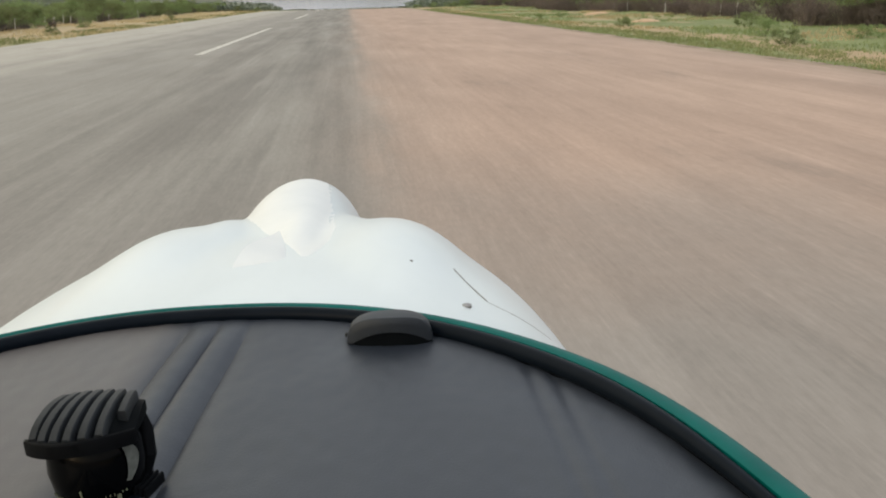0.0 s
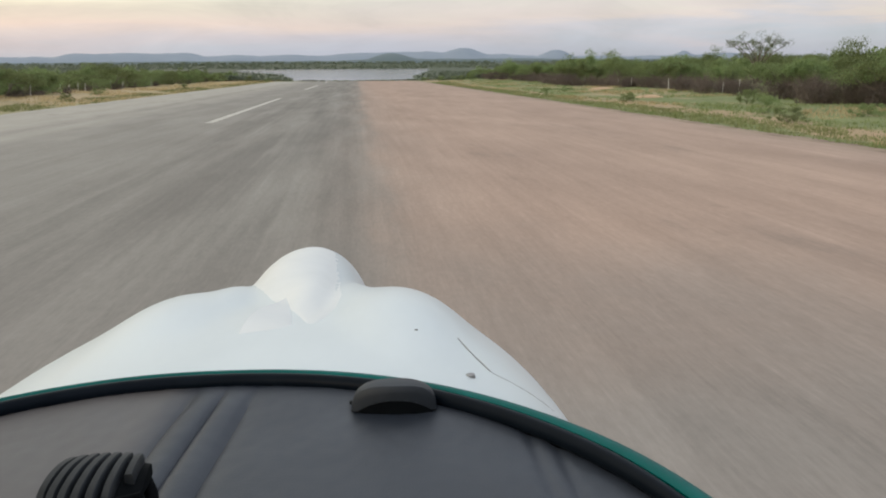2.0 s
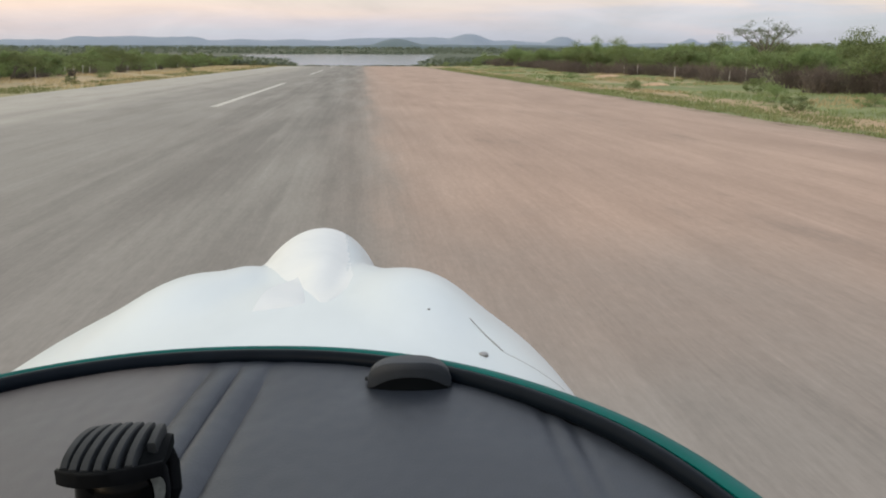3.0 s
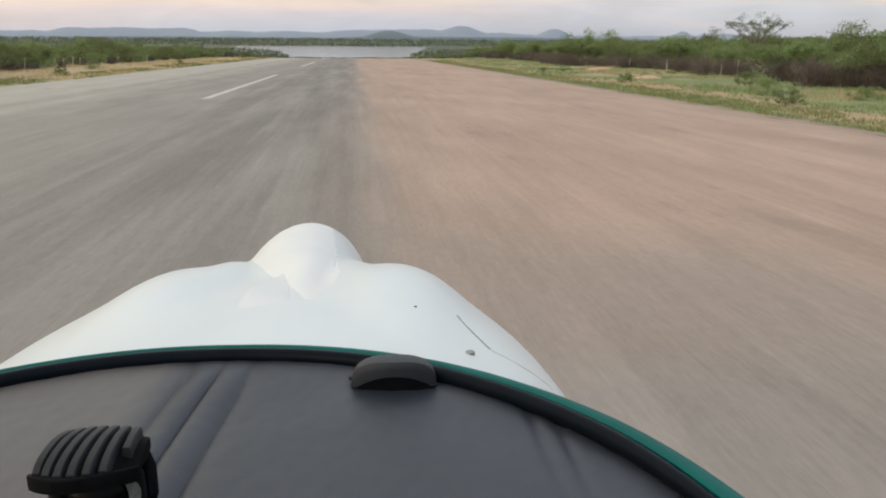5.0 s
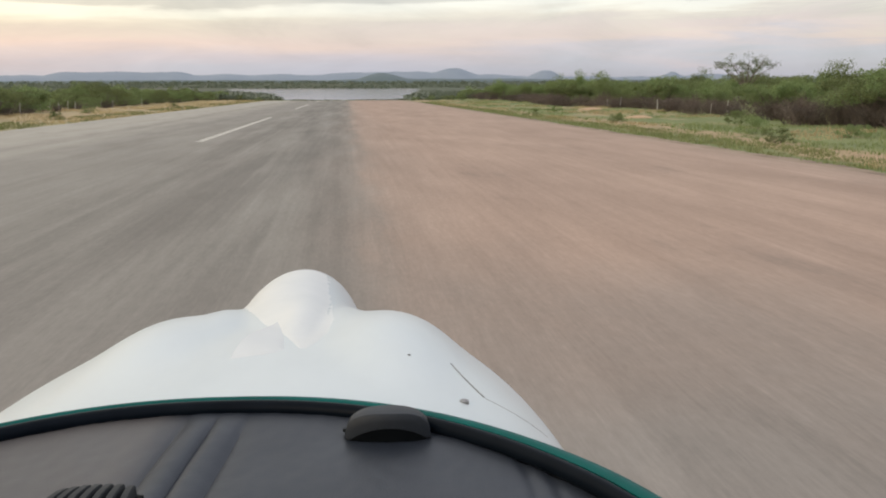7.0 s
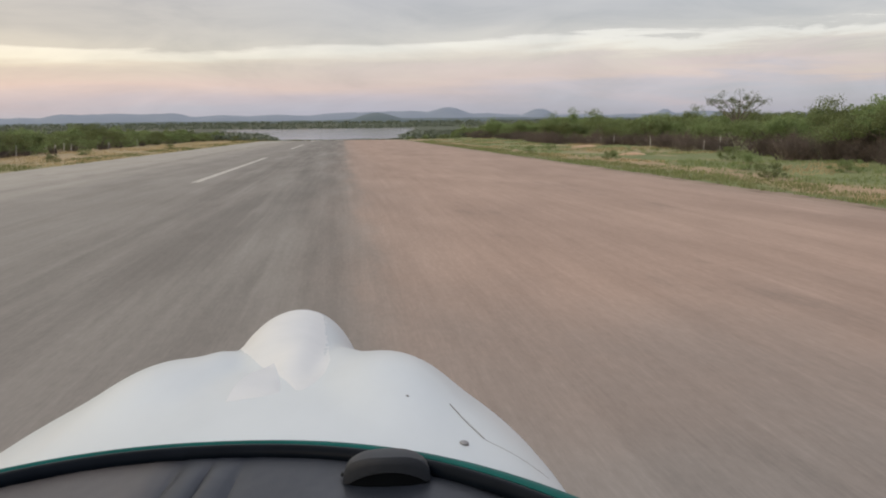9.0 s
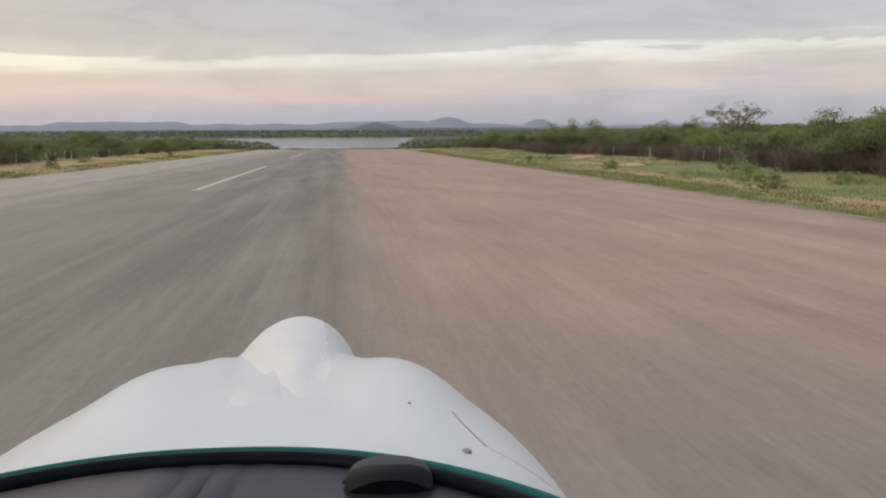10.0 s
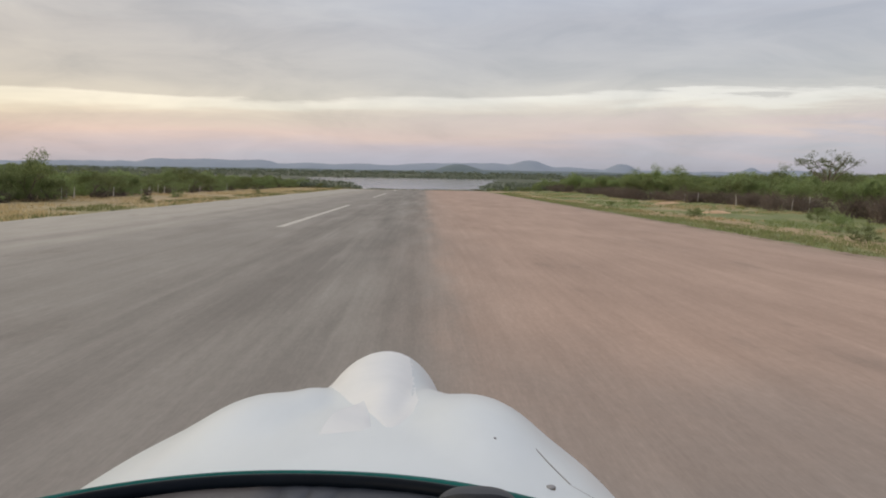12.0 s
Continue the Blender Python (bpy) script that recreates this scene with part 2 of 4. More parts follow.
def ground_surface():
    """Dry savanna soil: grass cover, straw, sandy bare patches and a dirt track along the runway."""
    m, t, b = material("savanna_ground", 0.95)
    co = t.nodes.new("ShaderNodeTexCoord")
    sep = t.nodes.new("ShaderNodeSeparateXYZ")
    t.links.new(co.outputs["Object"], sep.inputs[0])
    x = sep.outputs["X"]
    big = noise_of(t, 0.05, (1, 0.6, 1), 6)
    mid = noise_of(t, 0.35, (1, 0.5, 1), 6)
    fine = noise_of(t, 5.0, (1, 1, 1), 6, 0.75)
    green = ramp_of(t, mid, ((0.25, (0.125, 0.150, 0.050)), (0.75, (0.215, 0.240, 0.090))))
    straw = ramp_of(t, mid, ((0.25, (0.315, 0.235, 0.130)), (0.75, (0.445, 0.345, 0.205))))
    left = range_of(t, x, -14.0, -24.0)
    dry = math_of(t, "ADD", range_of(t, big, 0.50, 0.66), math_of(t, "MULTIPLY", left, 0.8))
    dry.node.use_clamp = True
    col = mix_of(t, dry, green, straw)
    wob = math_of(t, "ADD", x, math_of(t, "MULTIPLY_ADD", noise_of(t, 0.12, (1, 0.5, 1), 5), 7.0, -3.5))
    lane = math_of(t, "MULTIPLY", range_of(t, wob, 15.4, 16.3), range_of(t, wob, 19.6, 18.2))
    lane = math_of(t, "MULTIPLY", lane, range_of(t, mid, 0.36, 0.47))
    lane2 = math_of(t, "MULTIPLY", range_of(t, wob, 22.4, 23.0), range_of(t, wob, 24.4, 23.6))
    lane2 = math_of(t, "MULTIPLY", lane2, range_of(t, mid, 0.45, 0.55))
    bare = math_of(t, "MAXIMUM", math_of(t, "MULTIPLY", lane, 0.6), math_of(t, "MULTIPLY", lane2, 0.45))
    # woodland floor far ahead, its tree shade included in the dark colour
    far = range_of(t, sep.outputs["Y"], 212.0, 300.0)
    col = mix_of(t, math_of(t, "MULTIPLY", far, 0.92), col, (0.064, 0.080, 0.050))
    col = mix_of(t, bare, col, (0.47, 0.30, 0.195))
    col = mix_of(t, 0.55, col, ramp_of(t, fine, ((0.3, (0.55, 0.55, 0.55)), (0.7, (1.3, 1.3, 1.3)))), "MULTIPLY")
    t.links.new(col, b.inputs["Base Color"])
    bump_to(t, b, fine, 0.6, 0.05)
    return m


def painted_gelcoat():
    m, t, b = material("white_gelcoat", 0.32)
    dirt = noise_of(t, 3.0, (1, 0.4, 1), 6)
    smear = noise_of(t, 9.0, (1, 0.25, 1), 4, 0.6)
    col = ramp_of(t, dirt, ((0.3, (0.548, 0.590, 0.602)), (0.65, (0.612, 0.655, 0.664))))
    col = mix_of(t, math_of(t, "MULTIPLY", range_of(t, smear, 0.52, 0.75), 0.16), col, (0.56, 0.54, 0.50))
    t.links.new(col, b.inputs["Base Color"])
    t.links.new(range_of(t, dirt, 0.3, 0.7, 0.56, 0.44), b.inputs["Roughness"])
    b.inputs["Coat Weight"].default_value = 0.35
    b.inputs["Coat Roughness"].default_value = 0.2
    return m


def black_leather():
    m, t, b = material("black_leather", 0.52)
    co = t.nodes.new("ShaderNodeTexCoord")
    v = add_node(t, "ShaderNodeTexVoronoi", Scale=420.0)
    t.links.new(co.outputs["Object"], v.inputs["Vector"])
    wear = noise_of(t, 6.0, (1, 1, 1), 5)
    col = ramp_of(t, wear, ((0.3, (0.0175, 0.0215, 0.030)), (0.7, (0.027, 0.0315, 0.042))))
    # port of the pleats, the warm sky's sheen is painted into the leather
    sep = t.nodes.new("ShaderNodeSeparateXYZ")
    t.links.new(co.outputs["Object"], sep.inputs[0])
    port = range_of(t, math_of(t, "MULTIPLY_ADD", sep.outputs["Y"], -0.058, sep.outputs["X"]), -0.095, -0.150)
    col = mix_of(t, math_of(t, "MULTIPLY", port, 0.9), col, ramp_of(t, wear, ((0.3, (0.070, 0.064, 0.064)), (0.7, (0.096, 0.087, 0.085)))))
    t.links.new(col, b.inputs["Base Color"])
    t.links.new(range_of(t, wear, 0.3, 0.7, 0.38, 0.52), b.inputs["Roughness"])
    bump_to(t, b, v.outputs["Distance"], 0.25, 0.0006)
    return m


def water_surface():
    m, t, b = material("lake_water", 0.085)
    b.inputs["Base Color"].default_value = (0.085, 0.125, 0.155, 1)
    bump_to(t, b, noise_of(t, 0.4, (1, 0.3, 1), 4), 0.03, 0.08)
    return m


M_RUNWAY = paved_surface()
M_GROUND = ground_surface()
M_WHITE = painted_gelcoat()
M_LEATHER = black_leather()
M_WATER = water_surface()
M_LINE = simple("worn_white_paint", (0.36, 0.34, 0.30), (0.58, 0.55, 0.49), 0.8, 2.0, (3, 0.5, 1), 0.3)
M_RUBBER = simple("black_rubber", (0.0018, 0.0024, 0.003), (0.004, 0.005, 0.006), 0.6, 20, bump=0.1, dist=0.0004, shine=0.04)
M_SEAL = simple("canopy_seal_rubber", (0.0022, 0.004, 0.007), (0.0045, 0.007, 0.011), 0.36, 20, bump=0.1, dist=0.0004, shine=0.06)
M_RIB = simple("ribbed_black_plastic", (0.010, 0.0118, 0.014), (0.020, 0.0225, 0.026), 0.5, 60, bump=0.15, dist=0.0003, shine=0.22)
# the cowling's white with the warm sky glow put into the colour
M_WARM_LIT = simple("warm_lit_gelcoat", (0.640, 0.652, 0.644), (0.702, 0.708, 0.696), 0.4, 9, shine=0.5)
M_PLASTIC = simple("matt_black_plastic", (0.0085, 0.0112, 0.0155), (0.0145, 0.018, 0.0235), 0.5, 60, bump=0.15, dist=0.0003, shine=0.35)
M_COMPASS = simple("compass_black", (0.0022, 0.0025, 0.003), (0.0045, 0.005, 0.006), 0.5, 40, bump=0.1, dist=0.0003, shine=0.04)
M_BOWL = simple("compass_bowl", (0.0006, 0.0008, 0.001), (0.0012, 0.0015, 0.002), 0.12, 30, shine=0.08)
M_SCALE = simple("grey_scale_paint", (0.07, 0.075, 0.065), (0.13, 0.135, 0.12), 0.6, 160)
M_SLATE = simple("slate_grey_plastic", (0.011, 0.0145, 0.018), (0.017, 0.021, 0.025), 0.5, 60, bump=0.1, dist=0.0003, shine=0.2)
M_CARD = simple("card_paint", (0.055, 0.062, 0.038), (0.16, 0.17, 0.11), 0.6, 160)
M_GREEN = simple("green_enamel", (0.000, 0.070, 0.062), (0.001, 0.098, 0.088), 0.38, 12, shine=0.10)
M_SEAM = simple("hatch_seam", (0.16, 0.16, 0.15), (0.30, 0.30, 0.28), 0.7, 60)
M_STEEL = simple("dull_steel", (0.17, 0.165, 0.16), (0.33, 0.32, 0.31), 0.4, 40, metal=1.0)
M_BARK = simple("grey_bark", (0.10, 0.080, 0.062), (0.20, 0.165, 0.13), 0.9, 8, (1, 1, 0.3), 0.5, 0.01)
M_TWIG = simple("dry_twigs", (0.082, 0.064, 0.055), (0.150, 0.118, 0.098), 0.95, 3, vary=0.25)
M_LEAF = leaf_material("bush_leaves", (0.149, 0.193, 0.078), (0.250, 0.303, 0.132))
M_SCRUB = leaf_material("scrub_leaves", (0.072, 0.084, 0.042), (0.156, 0.156, 0.084))
M_LEAF_PALE = leaf_material("acacia_leaves", (0.086, 0.109, 0.046), (0.184, 0.207, 0.098))
M_EDGE = leaf_material("verge_grass", (0.165, 0.178, 0.077), (0.299, 0.299, 0.141))
M_SHOULDER = simple("dusty_shoulder", (0.215, 0.160, 0.122), (0.40, 0.315, 0.245), 0.95, 0.9, (1, 0.4, 1), 0.5, 0.02, shine=0.08)
M_GRASS = leaf_material("green_grass", (0.145, 0.178, 0.066), (0.264, 0.288, 0.121))
M_STRAW = leaf_material("straw_grass", (0.326, 0.244, 0.137), (0.504, 0.391, 0.236))
M_SAND = simple("orange_sand", (0.40, 0.27, 0.17), (0.55, 0.38, 0.25), 0.95, 2.0, bump=0.6, dist=0.03)
M_POST = simple("weathered_white_post", (0.45, 0.43, 0.39), (0.68, 0.66, 0.61), 0.85, 6, (1, 1, 0.3), 0.4, 0.004)
# aerial haze over both ranges is mixed straight into their colours
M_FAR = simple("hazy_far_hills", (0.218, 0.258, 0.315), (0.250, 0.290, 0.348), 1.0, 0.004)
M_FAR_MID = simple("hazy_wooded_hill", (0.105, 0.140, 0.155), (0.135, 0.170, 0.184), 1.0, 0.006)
# greyer, paler leaves: the haze of distance is put into the green
M_FAR_WOOD = leaf_material("hazed_woods_leaves", (0.141, 0.167, 0.121), (0.176, 0.205, 0.147))


# ---- mesh helpers ----
def mesh_from(name, verts, faces, mat, smooth=False):
    me = bpy.data.meshes.new(name)
    me.from_pydata([tuple(v) for v in verts], [], [tuple(f) for f in faces])
    me.materials.append(mat)
    if smooth:
        me.polygons.foreach_set("use_smooth", [True] * len(me.polygons))
    me.update()
    return me


def part(name, bm, mat, parent=None, label="", smooth=True):
    """Links a bmesh as one mesh object under a thing or part."""
    me = bpy.data.meshes.new(name)
    bmesh.ops.recalc_face_normals(bm, faces=bm.faces)
    bm.to_mesh(me)
    bm.free()
    me.materials.append(mat)
    if smooth:
        me.polygons.foreach_set("use_smooth", [True] * len(me.polygons))
        me.set_sharp_from_angle(angle=radians(42))
    ob = new(name, me)
    ob.parent = parent
    if label:
        tagged(ob, label)
    return ob


def add_box(bm, size, at=(0, 0, 0), bevel=0.0, turn=(0, 0, 0)):
    r = bmesh.ops.create_cube(bm, size=1.0)
    m = pose(*at, *turn) @ Matrix.Diagonal((*size, 1))
    bmesh.ops.transform(bm, matrix=m, verts=r["verts"])
    if bevel:
        edges = list({e for v in r["verts"] for e in v.link_edges})
        bmesh.ops.bevel(bm, geom=edges, offset=bevel, segments=2, affect="EDGES", profile=0.6)


def add_tube(bm, points, radii, sides=8, cap=True):
    """A tube along points with a radius at each."""
    rings = []
    pts = [Vector(p) for p in points]
    for i, p in enumerate(pts):
        d = (pts[min(i + 1, len(pts) - 1)] - pts[max(i - 1, 0)]).normalized()
        side = d.cross(Vector((0, 0, 1)))
        if side.length < 0.05:
            side = d.cross(Vector((1, 0, 0)))
        side.normalize()
        up = side.cross(d)
        rings.append([bm.verts.new(p + radii[i] * (math.cos(a) * side + math.sin(a) * up))
                      for a in (2 * math.pi * k / sides for k in range(sides))])
    for a, b in zip(rings, rings[1:]):
        for k in range(sides):
            bm.faces.new((a[k], a[(k + 1) % sides], b[(k + 1) % sides], b[k]))
    if cap:
        bm.faces.new(list(reversed(rings[0])))
        bm.faces.new(rings[-1])


def add_lathe(bm, profile, axis="z", at=(0, 0, 0), sides=24):
    """Revolves (radius, height) pairs round an axis."""
    rings = []
    for r, h in profile:
        ring = []
        for k in range(sides):
            a = 2 * math.pi * k / sides
            v = Vector((r * math.cos(a), r * math.sin(a), h))
            if axis == "x":
                v = Vector((v.z, v.x, v.y))
            elif axis == "y":
                v = Vector((v.x, v.z, v.y))
            ring.append(bm.verts.new(v + Vector(at)))
        rings.append(ring)
    for a, b in zip(rings, rings[1:]):
        for k in range(sides):
            bm.faces.new((a[k], a[(k + 1) % sides], b[(k + 1) % sides], b[k]))
    bm.faces.new(list(reversed(rings[0])))
    bm.faces.new(rings[-1])


def smooth01(a, b, v):
    s = min(1.0, max(0.0, (v - a) / (b - a)))
    return s * s * (3 - 2 * s)


# ---- ground, lake, runway ----
RUN_L, RUN_R, RUN_END = -18.8, 13.2, 206.0


def lake_side(x, y):
    """How far across the lake basin a place lies: 0 in the middle, about 1 on its banks."""
    far = smooth01(450, 1500, y)
    d = max(y, 200.0)
    mid = d * (-0.002 - 0.022 * far)
    half = d * (0.060 + 0.034 * far)
    return abs(x - mid) / half + 0.16 * noise.noise(Vector((y * 0.007, 2 if x > mid else 6, 0)))


def ground_height(x, y):
    """Falls gently beside the runway, down to a lake basin ahead, up again on the far shore."""
    z = -0.05 - SLOPE * min(y, RUN_END)
    fall = smooth01(RUN_END + 3, 330, y)
    basin = 1 - smooth01(0.82, 1.25, lake_side(x, y))
    shore = smooth01(2850, 3300, y)
    bank = 2.7 - 1.8 * smooth01(2.2, 5.5, lake_side(x, y))
    z -= 4.6 * fall * basin * (1 - shore) + bank * fall * (1 - basin) * (1 - shore)
    z += 16.0 * shore
    if x > RUN_R + 1 and y < 600:
        z += 0.10 * noise.noise(Vector((x * 0.12, y * 0.06, 0)))
        z += 0.5 * smooth01(18, 45, x) * smooth01(-40, 60, y)
    if x < RUN_L - 1 and y < 600:
        z += 0.10 * noise.noise(Vector((x * 0.12, y * 0.06, 3)))
    return z


def build_ground():
    xs = sorted({*range(-400, 401, 20), *range(-60, 61, 4), -1800, -1400, -1000, -800, -600, 600, 800, 1000, 1400, 1800,
                 -2600, 2600, -3400, 3400, RUN_L - 0.4, RUN_R + 0.4})
    ys = sorted({*range(-300, 0, 60), *range(0, 260, 6), *range(260, 520, 12), *range(520, 1000, 60), *range(1000, 4601, 150)})
    verts = [(x, y, ground_height(x, y)) for y in ys for x in xs]
    n = len(xs)
    faces = [(j * n + i, j * n + i + 1, (j + 1) * n + i + 1, (j + 1) * n + i) for j in range(len(ys) - 1) for i in range(n - 1)]
    ob = new("ground", mesh_from("ground", verts, faces, M_GROUND, True))
    tagged(ob, "dry savanna ground with green and straw grass and sandy bare patches", "ground", kind="structure")


build_ground()

bm = bmesh.new()
ring = [bm.verts.new((900 * math.cos(a) * (1 + 0.08 * math.sin(5 * a)), 1650 + 1350 * math.sin(a), -4.3))
        for a in (2 * math.pi * k / 96 for k in range(96))]
bm.faces.new(ring)
tagged(part("water", bm, M_WATER, smooth=False), "calm grey-blue lake beyond the runway's end", "lake", kind="structure")


def build_runway():
    ys = [-120.0] + [i * 4.0 for i in range(-29, 51)] + [RUN_END]
    bm = bmesh.new()
    rows = []
    for y in ys:
        jl = 0.22 * noise.noise(Vector((y * 0.35, 0, 0))) + 0.12 * noise.noise(Vector((y * 1.7, 4, 0)))
        jr = 0.22 * noise.noise(Vector((y * 0.35, 9, 0))) + 0.12 * noise.noise(Vector((y * 1.7, 7, 0)))
        row = [bm.verts.new((RUN_L + jl, y, -0.08)), bm.verts.new((RUN_L + jl + 0.06, y, 0.0))]
        row += [bm.verts.new((x, y, 0.0)) for x in (-12.0, -6.3, 0.4, 7.0)]
        row += [bm.verts.new((RUN_R + jr - 0.06, y, 0.0)), bm.verts.new((RUN_R + jr, y, -0.08))]
        rows.append(row)
    for a, b in zip(rows, rows[1:]):
        for k in range(len(a) - 1):
            bm.faces.new((a[k], a[k + 1], b[k + 1], b[k]))
    ob = part("runway", bm, M_RUNWAY, smooth=False)
    ob.matrix_basis = FALL
    tagged(ob, "worn grey asphalt runway with a red dusty half", "runway", kind="structure")


build_runway()


def build_shoulder():
    """A ragged strip of dusty broken asphalt between the runway and the grass."""
    bm = bmesh.new()
    prev = None
    for i in range(-40, 409):
        y = i * 0.5
        wide = 0.75 + 0.42 * noise.noise(Vector((y * 0.22, 3, 1))) + 0.22 * noise.noise(Vector((y * 1.3, 5, 1)))
        x0 = RUN_R - 0.35
        row = [bm.verts.new((x0, y, -0.075)), bm.verts.new((x0 + 0.5 * wide, y, -0.030 + 0.012 * noise.noise(Vector((y * 0.9, 1, 7))))),
               bm.verts.new((x0 + 0.35 + wide, y, -0.028)), bm.verts.new((x0 + 0.65 + wide, y, -0.13))]
        if prev:
            for k in range(3):
                bm.faces.new((prev[k], prev[k + 1], row[k + 1], row[k]))
        prev = row
    ob = part("shoulder", bm, M_SHOULDER)
    ob.matrix_basis = FALL
    tagged(ob, "ragged dusty strip of broken asphalt along the runway", "shoulder", kind="structure")


build_shoulder()


def centre_dash(y0, y1):
    bm = bmesh.new()
    left, right = [], []
    steps = 40
    for i in range(steps + 1):
        y = y0 + (y1 - y0) * i / steps
        wl = 0.02 * noise.noise(Vector((y * 2.1, 1, 5)))
        wr = 0.02 * noise.noise(Vector((y * 2.3, 8, 5)))
        left.append(bm.verts.new((-6.45 + wl, y, 0.005)))
        right.append(bm.verts.new((-6.12 + wr, y, 0.005)))
    for i in range(steps):
        bm.faces.new((left[i], right[i], right[i + 1], left[i + 1]))
    r = bmesh.ops.extrude_face_region(bm, geom=list(bm.faces))
    bmesh.ops.translate(bm, vec=(0, 0, -0.005), verts=[v for v in r["geom"] if isinstance(v, bmesh.types.BMVert)])
    ob = part("centre_line_dash", bm, M_LINE, smooth=False)
    ob.matrix_basis = FALL
    tagged(ob, "worn white painted dash on the runway's centre line", "road marking", "centre line dashes", "structure")


for start in (-33.0, 38.0, 109.0):
    centre_dash(start, start + 35.0)
centre_dash(180.0, 204.0)


# ---- distant hills ----
def ridge(name, y0, depth, bumps, mat, label, base=0.0, x_lo=-1.15, x_hi=1.15, rough=0.0016):
    """A range of hills; bumps are (bearing, half width, rise, flatness) in tangents seen from the runway."""
    nx, ny = 420, 7
    verts = []
    for j in range(ny):
        f = j / (ny - 1)
        y = y0 + depth * f
        for i in range(nx):
            b = x_lo + (x_hi - x_lo) * i / (nx - 1)
            h = base
            for c, w, rise, flat in bumps:
                h = max(h, base + (rise - base) * math.exp(-abs((b - c) / w) ** flat))
            h += rough * noise.fractal(Vector((b * 34, y0 * 0.01, 0)), 1.0, 2.0, 4)
            z = y * h * math.sin(math.pi * f) ** 0.7 + EYE
            verts.append((b * y, y, z - 6 if f in (0.0, 1.0) else z))
    faces = [(j * nx + i, j * nx + i + 1, (j + 1) * nx + i + 1, (j + 1) * nx + i) for j in range(ny - 1) for i in range(nx - 1)]
    tagged(new(name, mesh_from(name, verts, faces, mat, True)), label, "hills", kind="structure")


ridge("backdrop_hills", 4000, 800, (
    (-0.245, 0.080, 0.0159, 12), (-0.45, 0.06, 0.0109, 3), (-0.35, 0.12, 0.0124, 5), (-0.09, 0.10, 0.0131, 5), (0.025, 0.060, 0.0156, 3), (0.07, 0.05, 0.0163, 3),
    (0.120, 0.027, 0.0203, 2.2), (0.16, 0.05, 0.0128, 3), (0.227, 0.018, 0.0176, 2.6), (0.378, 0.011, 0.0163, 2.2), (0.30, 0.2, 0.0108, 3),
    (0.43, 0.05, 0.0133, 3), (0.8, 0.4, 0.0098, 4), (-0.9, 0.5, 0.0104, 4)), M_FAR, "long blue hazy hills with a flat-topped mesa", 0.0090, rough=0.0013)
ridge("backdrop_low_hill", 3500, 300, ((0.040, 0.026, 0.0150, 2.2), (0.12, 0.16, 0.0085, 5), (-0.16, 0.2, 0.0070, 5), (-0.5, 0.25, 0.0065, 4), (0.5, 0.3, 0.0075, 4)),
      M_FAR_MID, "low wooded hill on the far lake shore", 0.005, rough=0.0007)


# ---- vegetation ----
def leaf_cards(rng, centres, radii, count, size):
    """Small pointed leaf sprays in clumps."""
    k = rng.integers(0, len(centres), count)
    d = rng.normal(size=(count, 3))
    d /= np.linalg.norm(d, axis=1)[:, None]
    p = centres[k] + d * (radii[k] * rng.uniform(0.35, 1.0, count) ** 0.6)[:, None] * np.array((1, 1, 0.75))
    a = rng.normal(size=(count, 3))
    a /= np.linalg.norm(a, axis=1)[:, None]
    b = np.cross(a, d + 0.3 * rng.normal(size=(count, 3)))
    b /= np.linalg.norm(b, axis=1)[:, None] + 1e-6
    s = size * rng.uniform(0.6, 1.35, count)[:, None]
    tri = np.stack([p - a * s * 0.85, p + a * s * 0.85, p + b * s * 1.1], 1).reshape(-1, 3)
    return tri, np.arange(count * 3).reshape(-1, 3)


def grow(bm, rng, at, way, length, radius, depth, tips):
    pts, rad = [Vector(at)], [radius]
    d = Vector(way).normalized()
    for i in range(3):
        d = (d + Vector(rng.normal(size=3)) * 0.22 + Vector((0, 0, 0.06))).normalized()
        pts.append(pts[-1] + d * length / 3)
        rad.append(radius * (1 - 0.22 * (i + 1)))
    add_tube(bm, pts, rad, 5, False)
    if depth == 0:
        tips.append(pts[-1])
        return
    for _ in range(int(rng.integers(2, 4))):
        side = Vector(rng.normal(size=3))
        side.z = abs(side.z) * 0.6
        grow(bm, rng, pts[-1] if rng.random() < 0.7 else pts[-2], d + side * 0.75, length * 0.68, rad[-1], depth - 1, tips)


def build_bush(seed, height, leaves, mat, leaf=0.10, flat=1.0, name="bush", label="", stems=3):
    rng = np.random.default_rng(seed)
    root = new(name)
    bm = bmesh.new()
    tips = []
    for _ in range(stems):
        a = rng.uniform(0, 2 * math.pi)
        grow(bm, rng, (0.12 * math.cos(a), 0.12 * math.sin(a), -0.15), (0.6 * math.cos(a), 0.6 * math.sin(a), 1.0), height * 0.42, 0.05 + 0.012 * height, 2, tips)
    part("trunk", bm, M_BARK, root, smooth=False)
    centres = np.array([tuple(t) for t in tips])
    centres[:, 2] = np.clip(centres[:, 2] * flat, height * 0.38, height * 0.95)
    extra = rng.normal(size=(len(centres), 3)) * np.array((0.34, 0.34, 0.14)) * height * 0.55 + np.array((0, 0, height * 0.62))
    extra[:, 2] = np.clip(extra[:, 2], height * 0.35, height * 0.92)
    centres = np.vstack([centres, extra])
    radii = rng.uniform(0.09, 0.2, len(centres)) * height
    v, f = leaf_cards(rng, centres, radii, leaves, leaf)
    crown = new("crown", mesh_from("crown", v, f, mat))
    crown.parent = root
    tagged(root, label, "bush", "savanna bushes")
    return root


